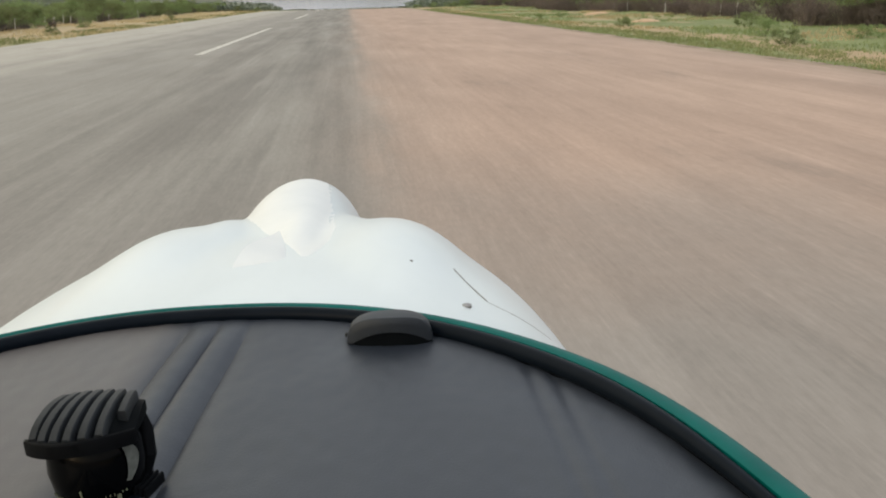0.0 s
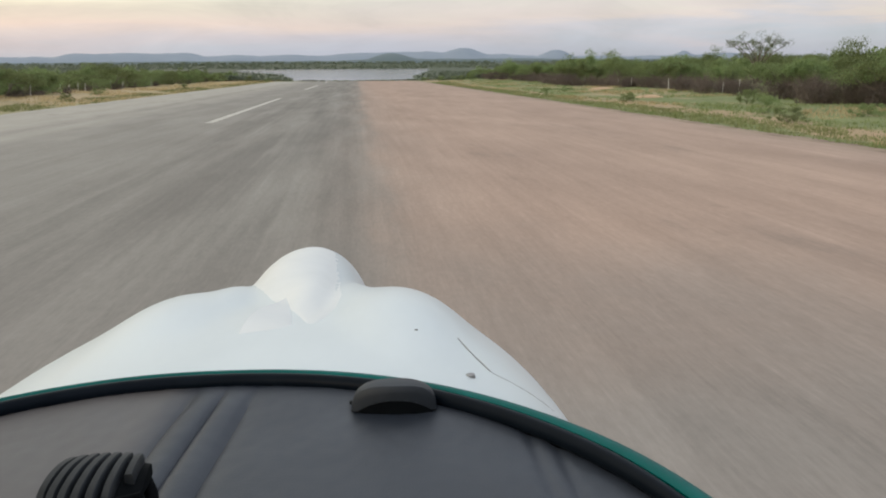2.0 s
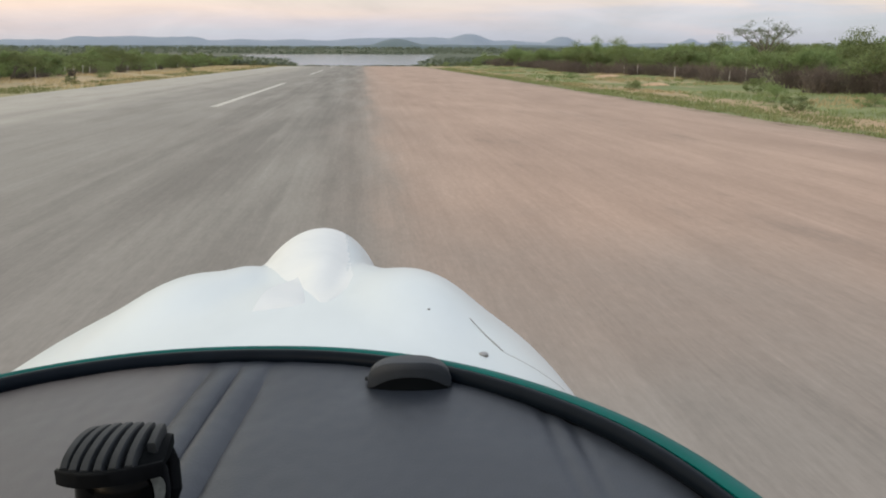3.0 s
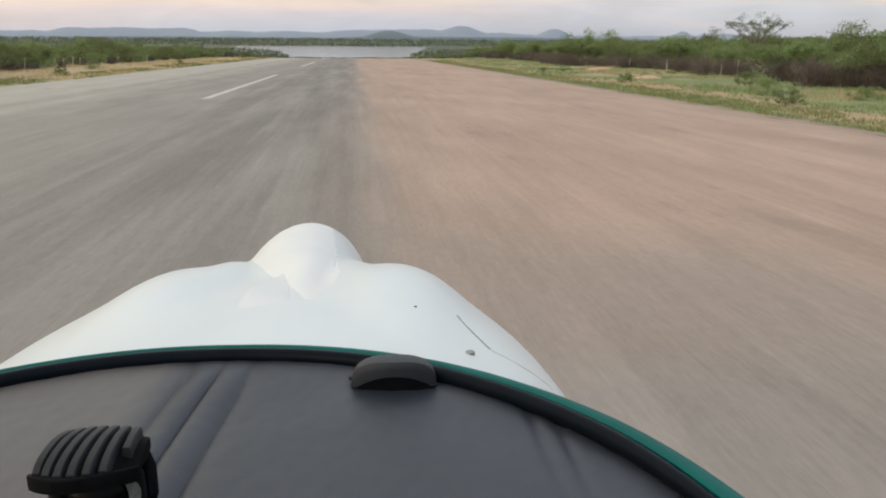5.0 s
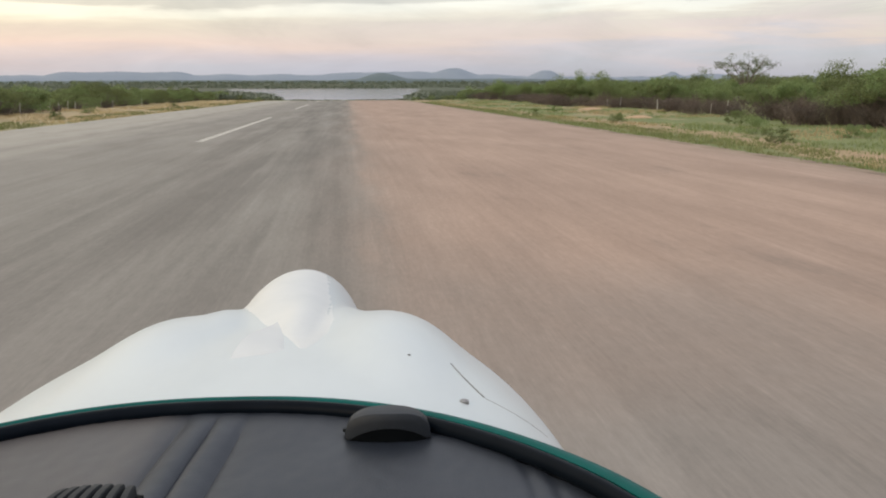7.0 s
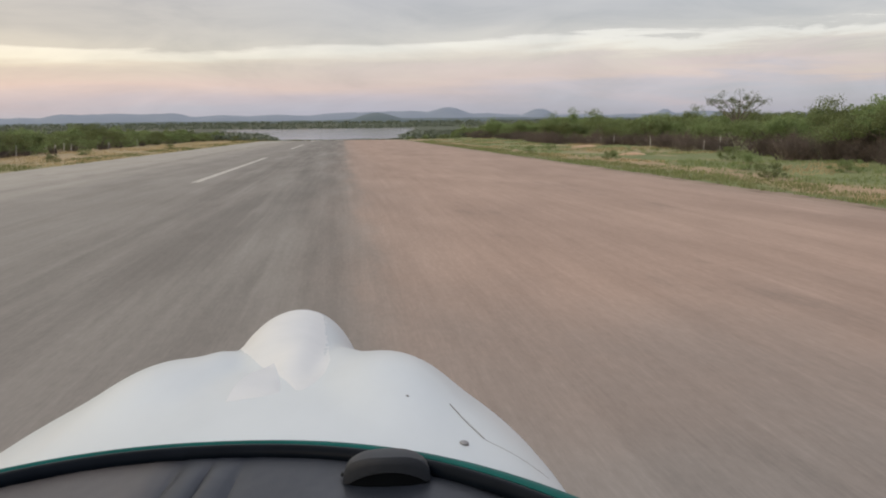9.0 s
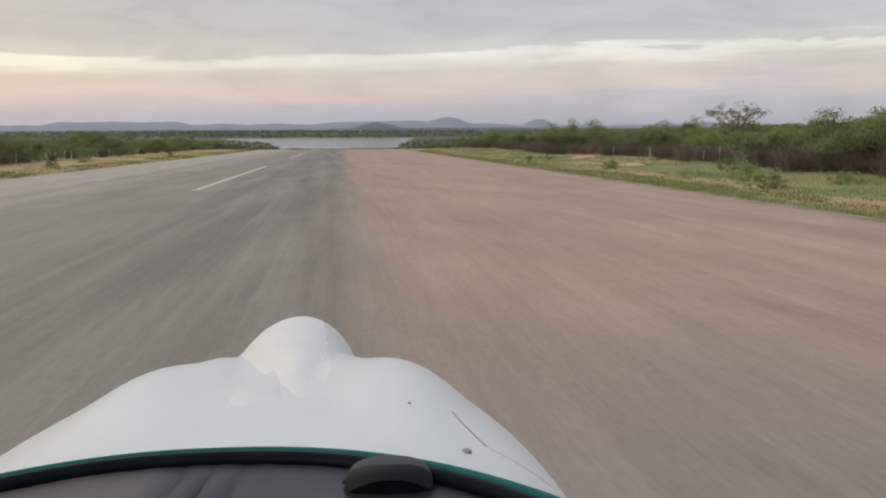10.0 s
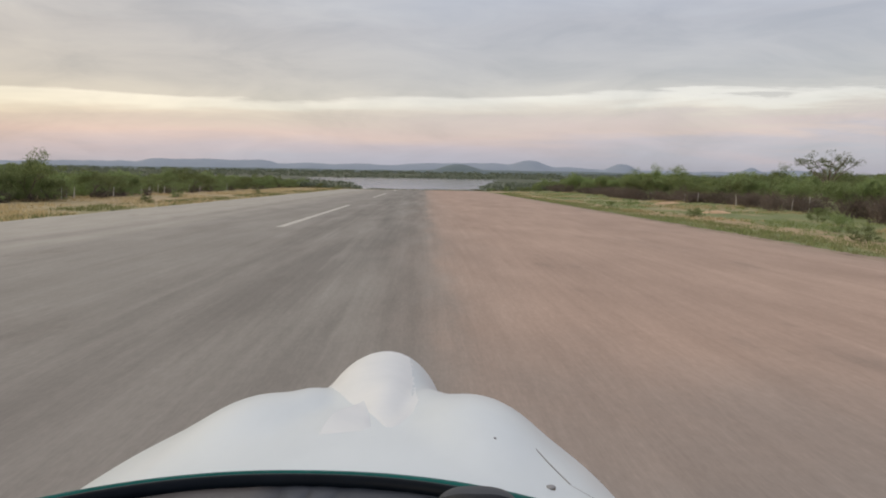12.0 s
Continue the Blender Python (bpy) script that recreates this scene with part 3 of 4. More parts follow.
def build_twigs(seed, height):
    rng = np.random.default_rng(seed)
    bm = bmesh.new()
    for _ in range(70):
        a, r = rng.uniform(0, 2 * math.pi), rng.uniform(0, 0.9)
        base = Vector((r * math.cos(a), r * math.sin(a), -0.1))
        d = Vector((rng.normal() * 0.45, rng.normal() * 0.45, 1)).normalized()
        ln = height * rng.uniform(0.5, 1.05)
        mid = base + d * ln * 0.5
        tip = mid + (d + Vector(rng.normal(size=3)) * 0.3) * ln * 0.5
        add_tube(bm, (base, mid, tip), (0.022, 0.014, 0.004), 3, False)
        for _ in range(4):
            s = mid.lerp(tip, rng.uniform(0, 0.8))
            add_tube(bm, (s, s + Vector((rng.normal(), rng.normal(), abs(rng.normal()))) * 0.28), (0.010, 0.003), 3, False)
    root = part("dry_shrub", bm, M_TWIG, smooth=False)
    tagged(root, "leafless brown thicket shrub in front of the bushes", "shrub", "dry shrubs")
    return root


def at_ground(x, y, turn, size, high=1.0):
    return Matrix.LocRotScale((x, y, ground_height(x, y)), Euler((0, 0, turn)), (size, size, size * high))


def place(thing, m):
    """A copy with the pose and size in m."""
    ob = copy_thing(thing, Matrix.Identity(4))
    ob.matrix_basis = m
    return ob


def build_thicket(seed, height, spread, leaves):
    """A rounded bush with leaves down to the ground."""
    rng = np.random.default_rng(seed)
    root = new("thicket_bush")
    bm = bmesh.new()
    tips = []
    for _ in range(4):
        a = rng.uniform(0, 2 * math.pi)
        grow(bm, rng, (0.2 * math.cos(a), 0.2 * math.sin(a), -0.15), (0.9 * math.cos(a), 0.9 * math.sin(a), 0.8), height * 0.36, 0.05, 2, tips)
    part("trunk", bm, M_BARK, root, smooth=False)
    n = 46
    a = rng.uniform(0, 2 * np.pi, n)
    f = rng.random(n) ** 0.6
    z = rng.uniform(0.12, 0.80, n)
    wide = spread * np.sqrt(np.maximum(0.05, 1 - (z / 0.95) ** 2.4)) * f
    bulge = 1 + 0.22 * np.sin(3 * a + seed)
    centres = np.stack([wide * bulge * np.cos(a), wide * bulge * np.sin(a), z * height], 1)
    radii = rng.uniform(0.11, 0.22, n) * height
    v, faces = leaf_cards(rng, centres, radii, leaves, 0.066)
    crown = new("crown", mesh_from("crown", v, faces, M_LEAF))
    crown.parent = root
    return tagged(root, "rounded green bush with leaves down to the ground", "bush", "rounded bushes")


def build_acacia(seed, height, spread):
    """Bare forking trunk under a thin flat crown in layers."""
    rng = np.random.default_rng(seed)
    root = new("acacia_tree")
    bm = bmesh.new()
    add_tube(bm, ((0, 0, -0.2), (0.1, 0.05, height * 0.2), (0.05, 0.0, height * 0.38)), (0.16, 0.13, 0.11), 9, False)
    cs = []
    for k in range(11):
        a = 2 * math.pi * k / 11 + rng.uniform(-0.2, 0.2)
        r = spread * rng.uniform(0.45, 1.0)
        tip = Vector((r * math.cos(a), r * math.sin(a), height * rng.uniform(0.90, 0.99)))
        mid = Vector((0.42 * tip.x, 0.42 * tip.y, height * 0.66))
        add_tube(bm, ((0.05, 0, height * 0.36), mid, mid.lerp(tip, 0.6), tip), (0.07, 0.05, 0.03, 0.012), 5, False)
        for _ in range(5):
            b = mid.lerp(tip, rng.uniform(0.2, 1.0))
            e = b + Vector((rng.normal() * 0.45, rng.normal() * 0.45, abs(rng.normal()) * 0.28))
            add_tube(bm, (b, e), (0.018, 0.006), 3, False)
            cs.append(tuple(e))
    part("trunk", bm, M_BARK, root, smooth=False)
    cs = np.array(cs)
    v, faces = leaf_cards(rng, cs, rng.uniform(0.25, 0.6, len(cs)), 3600, 0.055)
    crown = new("crown", mesh_from("crown", v, faces, M_LEAF_PALE))
    crown.parent = root
    return tagged(root, "thin flat-topped acacia tree standing above the bushes", "tree", "acacia trees")


BUSH = "dense green thorn bush on dry grass"
bushes = [build_bush(11 + i, h, 5000, M_LEAF, 0.064, 1.0, "bush", BUSH) for i, h in enumerate((3.0, 3.4, 2.7, 3.8))]
twigs = [build_twigs(31 + i, 1.7) for i in range(3)]
rng = np.random.default_rng(5)


def plant(kinds, spots):
    """The first spots take the models themselves, the rest copies."""
    for i, (x, y, size, high) in enumerate(spots):
        model = kinds[i % len(kinds)]
        m = at_ground(x, y, rng.uniform(0, 6.28), size, high)
        if i < len(kinds):
            model.matrix_basis = m
        else:
            place(model, m)


spots = []
for _ in range(170):          # belt on the right of the runway
    y = 44 + 250 * rng.random() ** 1.5
    front = 29.5 + 0.02 * y + 1.5 * math.sin(y * 0.09)
    spots.append((front + 26 * rng.random() ** 1.4, y, rng.uniform(0.85, 1.35), rng.uniform(0.85, 1.1)))
for _ in range(60):          # belt on the left
    y = 55 + 230 * rng.random() ** 1.2
    front = -31.0 - 0.02 * y - 1.2 * math.sin(y * 0.07)
    spots.append((front - 26 * rng.random() ** 1.8, y, rng.uniform(0.9, 1.35), rng.uniform(0.78, 1.0)))
plant(bushes, spots)

spots = []
for _ in range(125):
    y = 40 + 190 * rng.random() ** 1.4
    spots.append((27.0 + 0.02 * y + 1.5 * math.sin(y * 0.09) + rng.uniform(0, 3.2), y, rng.uniform(0.7, 1.15), rng.uniform(0.8, 1.1)))
for _ in range(40):
    y = 60 + 150 * rng.random()
    spots.append((-29.5 - 0.02 * y - rng.uniform(0, 3), y, rng.uniform(0.5, 0.8), rng.uniform(0.8, 1.1)))
plant(twigs, spots)

thickets = [build_thicket(51 + i, h, w, 5000) for i, (h, w) in enumerate(((2.7, 2.4), (3.1, 2.7), (2.4, 2.9), (2.9, 2.2)))]
spots = []
for _ in range(84):           # continuous cover on the left
    y = 52 + 210 * rng.random() ** 1.15
    spots.append((-31.5 - 0.02 * y - 16 * rng.random() ** 1.5, y, rng.uniform(0.8, 1.2), rng.uniform(0.8, 1.05)))
for _ in range(44):           # leafy front row on the left
    y = 54 + 190 * rng.random() ** 1.1
    spots.append((-31.0 - 0.02 * y - rng.uniform(0, 2.2), y, rng.uniform(0.7, 1.05), rng.uniform(0.8, 1.0)))
for _ in range(120):          # behind the thorn bushes on the right
    y = 46 + 230 * rng.random() ** 1.3
    spots.append((32.5 + 0.02 * y + 18 * rng.random() ** 1.2, y, rng.uniform(0.9, 1.25), rng.uniform(0.9, 1.15)))
for x, y, size in ((17.4, 34, 0.30), (19.8, 41, 0.36), (22.5, 37, 0.33), (18.2, 58, 0.30), (24.0, 52, 0.42), (16.8, 78, 0.28), (21.0, 88, 0.36),
                   (-23.5, 74, 0.30), (-26.0, 92, 0.36), (-22.5, 118, 0.30), (16.5, 214, 0.40), (20, 212, 0.55), (-21, 214, 0.42), (-25, 211, 0.55), (24, 208, 0.65), (26, 202, 0.7)):
    spots.append((x, y, size, 0.9))
plant(thickets, spots)

acacia = build_acacia(77, 4.8, 3.4)
acacia.matrix_basis = at_ground(40.2, 86.0, 0.4, 1.0)


def tuft_field(name, mat, label, spots, height, blades, seed):
    """A field of grass blades as one mesh."""
    g = np.random.default_rng(seed)
    n = len(spots) * blades
    base = np.repeat(np.array(spots), blades, 0)
    hs = height * base[:, 3] * g.uniform(0.5, 1.2, n)
    a = g.uniform(0, 2 * np.pi, n)
    root = base[:, :3] + np.stack([g.normal(0, 0.12, n), g.normal(0, 0.12, n), np.full(n, -0.03)], 1)
    w = 0.012 + 0.02 * g.random(n)
    side = np.stack([np.cos(a), np.sin(a), np.zeros(n)], 1) * w[:, None]
    lean = np.stack([g.normal(0, 0.3, n), g.normal(0, 0.3, n), np.ones(n)], 1) * hs[:, None]
    v = np.stack([root - side, root + side, root + lean], 1).reshape(-1, 3)
    ob = new(name, mesh_from(name, v, np.arange(n * 3).reshape(-1, 3), mat))
    tagged(ob, label, "grass", kind="stuff")


def scatter(count, xr, yr, power, clump, seed, keep=-0.1):
    g = np.random.default_rng(seed)
    out = []
    while len(out) < count:
        x = g.uniform(*xr)
        y = yr[0] + (yr[1] - yr[0]) * g.random() ** power
        c = noise.noise(Vector((x * clump, y * clump * 0.5, seed)))
        if c > keep:
            out.append((x, y, ground_height(x, y), 0.6 + 0.9 * max(0.0, c)))
    return out


tuft_field("grass_green", M_GRASS, "knee-high green grass beside the runway", scatter(5200, (RUN_R + 0.7, 33), (8, 190), 1.7, 0.22, 3), 0.24, 8, 4)
tuft_field("grass_edge", M_EDGE, "low dry-green grass fringe along the runway's edge", scatter(3600, (RUN_R + 0.75, RUN_R + 3.6), (8, 170), 1.5, 0.9, 6, -0.4), 0.22, 7, 7)
tuft_field("grass_straw", M_STRAW, "dry straw-coloured grass beside the runway", scatter(2400, (RUN_R + 0.8, 36), (10, 200), 1.6, 0.16, 8, 0.22), 0.27, 7, 9)
tuft_field("grass_dry_strip", M_STRAW, "dry pale grass strip along the asphalt", scatter(4200, (-36, RUN_L - 0.15), (25, 230), 1.5, 0.2, 10, -0.05), 0.34, 7, 11)
tuft_field("grass_low_strip", M_GRASS, "low green grass along the asphalt's edge", scatter(2200, (-23.5, RUN_L - 0.05), (25, 220), 1.5, 0.3, 12, -0.1), 0.30, 6, 13)


def far_woods():
    """Bush country far ahead and to both sides, too far to count."""
    g = np.random.default_rng(21)
    cs, rs = [], []
    while len(cs) < 6500:
        b = g.uniform(-0.8, 0.8)
        y = 250 + 900 * g.random() ** 2.2
        x = b * y
        if lake_side(x, y) < 1.04 or abs(x) < 26 and y < 300 or ground_height(x, y) < -3.9:
            continue
        r = g.uniform(1.2, 2.3) * (0.45 + 0.55 * smooth01(1.2, 4.0, lake_side(x, y)))
        cs.append((x, y, ground_height(x, y) + r * 0.75))
        rs.append(r)
    while len(cs) < 9300:
        y = g.uniform(2860, 3350)
        x = g.uniform(-0.6, 0.6) * y
        r = g.uniform(6, 12)
        cs.append((x, y, ground_height(x, y) + r * 0.2))
        rs.append(r)
    cs, rs = np.array(cs), np.array(rs)
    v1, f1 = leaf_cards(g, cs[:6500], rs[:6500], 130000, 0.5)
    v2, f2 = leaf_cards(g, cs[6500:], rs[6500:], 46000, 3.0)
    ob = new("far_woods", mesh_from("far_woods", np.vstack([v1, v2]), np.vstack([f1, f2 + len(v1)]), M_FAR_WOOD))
    tagged(ob, "distant green bush country round the lake", "woods", kind="stuff")


far_woods()


def end_scrub():
    """Low scrub across the end of the runway."""
    g = np.random.default_rng(41)
    n = 420
    x = g.uniform(-48, 40, n)
    y = g.uniform(RUN_END + 4, RUN_END + 20, n)
    r = g.uniform(0.10, 0.22, n) * (1 + 0.6 * np.sin(x * 0.4) ** 2) * (0.6 + 0.04 * np.abs(x + 4))
    c = np.stack([x, y, np.array([ground_height(a, b) for a, b in zip(x, y)]) + r * 0.5], 1)
    v, f = leaf_cards(g, c, r, 9000, 0.10)
    tagged(new("end_scrub", mesh_from("end_scrub", v, f, M_SCRUB)), "low dark scrub across the runway's end", "scrub", kind="stuff")


end_scrub()


def sand_mound(x, y, wide, high, seed):
    bm = bmesh.new()
    n, rings = 22, 6
    centre = bm.verts.new((0, 0, high))
    prev = None
    for r in range(1, rings + 1):
        f = r / rings
        ring = []
        for k in range(n):
            a = 2 * math.pi * k / n
            w = wide * f * (1 + 0.3 * noise.noise(Vector((math.cos(a) * 1.3, math.sin(a) * 1.3, seed))))
            z = high * (1 - f ** 1.6) + 0.05 * high * noise.noise(Vector((k, r, seed))) - (0.12 if r == rings else 0.0)
            ring.append(bm.verts.new((w * math.cos(a), 0.6 * w * math.sin(a), z)))
        for k in range(n):
            if prev is None:
                bm.faces.new((centre, ring[k], ring[(k + 1) % n]))
            else:
                bm.faces.new((prev[k], ring[k], ring[(k + 1) % n], prev[(k + 1) % n]))
        prev = ring
    ob = part("sand_mound", bm, M_SAND)
    ob.matrix_basis = pose(x, y, ground_height(x, y), 0, 0, 12 * seed)
    tagged(ob, "low heap of pale orange sand in the grass", "sand heap", "sand heaps")


for i, (x, y, w, h) in enumerate(((22.5, 66, 1.3, 0.22), (26.0, 92, 1.8, 0.26))):
    sand_mound(x, y, w, h, i)


def build_post():
    bm = bmesh.new()
    add_tube(bm, ((0, 0, -0.2), (0.01, 0, 0.5), (0, 0.01, 1.02), (0, 0, 1.16)), (0.034, 0.032, 0.030, 0.028), 8)
    ob = part("fence_post", bm, M_POST)
    return tagged(ob, "weathered whitish fence post in dry grass", "fence post", "fence posts")


post = build_post()
rows = [(-30.4 - 0.02 * y + 0.4 * math.sin(y), y) for y in (74, 76.5, 79, 81, 90, 98, 100.5, 103, 105, 107, 109.5, 112, 124, 127, 131, 146, 150, 166)]
rows += [(27.2 + 0.035 * y + 0.3 * math.sin(y), y) for y in (46, 49.5, 55, 66, 70, 84, 97, 103, 121, 140)]
for i, (x, y) in enumerate(rows):
    m = Matrix.LocRotScale((x, y, ground_height(x, y)), Euler((0.05 * math.sin(i * 3.1), 0.06 * math.cos(i * 5.3), i)), (1, 1, 0.9 + 0.15 * math.sin(i * 2.2)))
    if i == 0:
        post.matrix_basis = m
    else:
        place(post, m)


# ---- the aircraft ----
plane = new("light_aircraft")
plane.matrix_basis = FALL @ pose(-0.2, 0, 0, 0, 0, -2.18)
tagged(plane, "small white light aircraft with a bulged nose cowling", "aircraft")

AXIS_Z = 1.35
# u, y, z of each swelling's middle; half width, half length, half height
LOBES = ((-0.178, 1.42, 1.42, 0.196, 0.58, 0.262), (0.205, 1.42, 1.42, 0.214, 0.58, 0.269),
         (-0.115, 1.58, 1.42, 0.13, 0.47, 0.246), (0.125, 1.58, 1.42, 0.13, 0.47, 0.246), (0.012, 1.86, 1.47, 0.158, 0.56, 0.210), (0.045, 1.61, 1.52, 0.085, 0.34, 0.157))


def lobe_reach(lobe, y, ca, sa):
    """How far a ray from the axis at an angle reaches within one swelling."""
    u0, y0, z0, a, ln, b = lobe
    q = 1 - ((y - y0) / ln) ** 2
    if q <= 0.0004:
        return 0.0
    s = math.sqrt(q)
    a, b = a * s, b * s
    ox, oz = -u0, AXIS_Z - z0
    aa = (ca / a) ** 2 + (sa / b) ** 2
    bb = 2 * (ox * ca / a ** 2 + oz * sa / b ** 2)
    cc = (ox / a) ** 2 + (oz / b) ** 2 - 1
    disc = bb * bb - 4 * aa * cc
    if disc < 0:
        return 0.0
    return max(0.0, (-bb + math.sqrt(disc)) / (2 * aa))


def body_reach(y, ca, sa):
    """The square-shouldered main body."""
    q = min(0.9999, max(0.0, (y - 0.85) / 1.20))
    s = (1 - q ** 2.8) ** (1 / 2.8)
    return ((abs(ca) / ((0.532 if ca > 0 else 0.503) * s)) ** 2.8 + (abs(sa) / (0.337 * s)) ** 2.8) ** (-1 / 2.8)


def cowl_point(y, ang):
    ca, sa = math.cos(ang), math.sin(ang)
    reach = [body_reach(y, ca, sa)] + [lobe_reach(lb, y, ca, sa) for lb in LOBES]
    top = max(reach)
    k = 0.009
    return top + k * math.log(sum(math.exp((v - top) / k) for v in reach))


def rim_line(u):
    """Where the canopy rim runs at a distance u from the middle."""
    return 0.25 + 0.850 * math.sqrt(max(0.0, 1 - min(1.0, abs(u) / 0.590) ** 2.2))


def build_cowling():
    bm = bmesh.new()
    ys = [0.60 + 1.82 * (i / 110) for i in range(111)]
    na = 160
    rows = []
    for y in ys:
        row = []
        for k in range(na):
            a = 2 * math.pi * k / na
            r = cowl_point(y, a)
            u, z = r * math.cos(a), AXIS_Z + r * math.sin(a)
            if y < rim_line(u):
                z = min(z, 1.56)
            row.append(bm.verts.new((u, y, z)))
        rows.append(row)
    for p, q in zip(rows, rows[1:]):
        for k in range(na):
            bm.faces.new((p[k], p[(k + 1) % na], q[(k + 1) % na], q[k]))
    bm.faces.new(rows[-1])
    return part("cowling", bm, M_WHITE, plane, "glossy white gelcoat cowling with three bulges")


cowling = build_cowling()

# belly and sides of the cockpit, behind the cowling
bm = bmesh.new()
rows = []
for i in range(15):
    y = 0.602 - 1.6 * i / 14
    s = 1 - 0.25 * (i / 14) ** 2
    ring = []
    for k in range(41):
        a = math.pi + math.pi * k / 40
        ring.append(bm.verts.new((0.572 * s * math.cos(a), y, 1.45 + 0.50 * s * math.sin(a))))
    rows.append(ring)
for p, q in zip(rows, rows[1:]):
    for k in range(40):
        bm.faces.new((p[k], p[k + 1], q[k + 1], q[k]))
body = part("fuselage", bm, M_WHITE, plane)
solid = body.modifiers.new("skin", "SOLIDIFY")
solid.thickness, solid.offset = 0.012, -1


def pinch(s):
    """How far the starboard side of the rim has drawn in towards the cabin, 0 to 1."""
    return smooth01(0.5, 0.86, s)


def rim_at(s, grow_by=0.0):
    """A point of the canopy rim in plan; s runs from -1 (port) through 0 (front) to 1."""
    a = s * radians(88)
    u = (0.575 + grow_by) * math.copysign(abs(math.sin(a)) ** (2 / 2.2), s)
    return u - 0.028 * pinch(s), 0.25 + (0.836 + grow_by) * math.cos(a)


def rim_strip(lo, hi, z_lo, z_hi, bevel_z, steps=110):
    """A band between two offsets of the rim, with a crowned top."""
    bm = bmesh.new()
    rings = []
    for i in range(steps + 1):
        s = -1 + 2 * i / steps
        ring = []
        for g, z in ((lo, z_lo), (lo, z_hi - bevel_z), (lo + 0.25 * (hi - lo), z_hi), (hi - 0.25 * (hi - lo), z_hi), (hi, z_hi - bevel_z), (hi, z_lo)):
            u, y = rim_at(s, g * (1 - 0.7 * pinch(s)) if g <= 0 else g * (0.42 + 0.95 * max(0.0, s)))
            ring.append(bm.verts.new((u, y, z)))
        rings.append(ring)
    for p, q in zip(rings, rings[1:]):
        for k in range(6):
            bm.faces.new((p[k], p[(k + 1) % 6], q[(k + 1) % 6], q[k]))
    bm.faces.new(rings[0])
    bm.faces.new(list(reversed(rings[-1])))
    return bm


part("canopy_frame", rim_strip(-0.002, 0.018, 1.672, 1.699, 0.002), M_GREEN, plane, "green painted canopy frame edge")

bm = bmesh.new()
along = [-1 + 2 * i / 110 for i in range(111)]
add_tube(bm, [(*rim_at(s, -0.011 + 0.005 * pinch(s)), 1.690) for s in along], [0.0098 - 0.0040 * pinch(s) for s in along], 14)
part("canopy_seal", bm, M_SEAL, plane, "black rubber canopy seal")


part("seal_skirt", rim_strip(-0.016, -0.004, 1.615, 1.688, 0.001), M_RUBBER, plane)


def shield_height(u, y):
    """Padded leather top: gently crowned, with stitched rolls on both sides."""
    z = 1.686 - 0.045 * (1 - 0.8 * smooth01(0.22, 0.52, u)) * max(0.0, 1.07 - y) ** 1.5 - 0.006 * abs(u / 0.57) ** 3
    back = 1.05 - y
    fade = smooth01(-0.04, 0.07, back)
    # two stuffed rolls between three stitched seams
    seams = (-0.042 - 0.090 * back, -0.005 - 0.082 * back, 0.031 - 0.076 * back)
    for a, b in zip(seams, seams[1:]):
        q = (2 * u - a - b) / (b - a)
        if abs(q) < 1:
            z += fade * 0.0058 * (1 - q * q) ** 0.7
    for c in seams:
        z -= fade * 0.0024 * math.exp(-((u - c) / 0.0042) ** 2)
    for c in (seams[0], seams[2]):
        z -= fade * 0.0030 * math.exp(-((u - c) / 0.016) ** 2)
    for c, slope in ((0.352, 0.030), (0.378, 0.026)):
        z -= fade * (0.0020 * math.exp(-((u - c - slope * back) / 0.007) ** 2))
    # creases in the leather behind the compass
    near = math.exp(-((u - 0.022) / 0.035) ** 2 - ((y - 0.650) / 0.032) ** 2)
    z -= 0.0010 * near * max(0.0, math.sin(y * 520 + 26 * noise.noise(Vector((u * 22, y * 9, 5)))))
    z += 0.0012 * noise.noise(Vector((u * 14, y * 9, 0))) + 0.0006 * noise.noise(Vector((u * 60, y * 40, 2)))
    return z


def build_shield():
    bm = bmesh.new()
    nu, nv = 560, 170
    rows = []
    for j in range(nv + 1):
        row = []
        for i in range(nu + 1):
            s = -1 + 2 * i / nu
            u1, y1 = rim_at(s, -0.006)
            y0 = 0.33
            y1 = max(y1, y0 + 0.001)
            f = j / nv
            y = y0 + (y1 - y0) * f
            u = u1 - 0.082 * max(0.0, 1.05 - y) * math.exp(-((u1 + 0.005) / 0.14) ** 4)
            row.append(bm.verts.new((u, y, shield_height(u, y))))
        rows.append(row)
    for p, q in zip(rows, rows[1:]):
        for i in range(nu):
            bm.faces.new((p[i], p[i + 1], q[i + 1], q[i]))
    ob = part("glareshield", bm, M_LEATHER, plane, "padded black leather glareshield with stitched pleats")
    s = ob.modifiers.new("padding", "SOLIDIFY")
    s.thickness, s.offset = 0.02, -1
    return ob


build_shield()


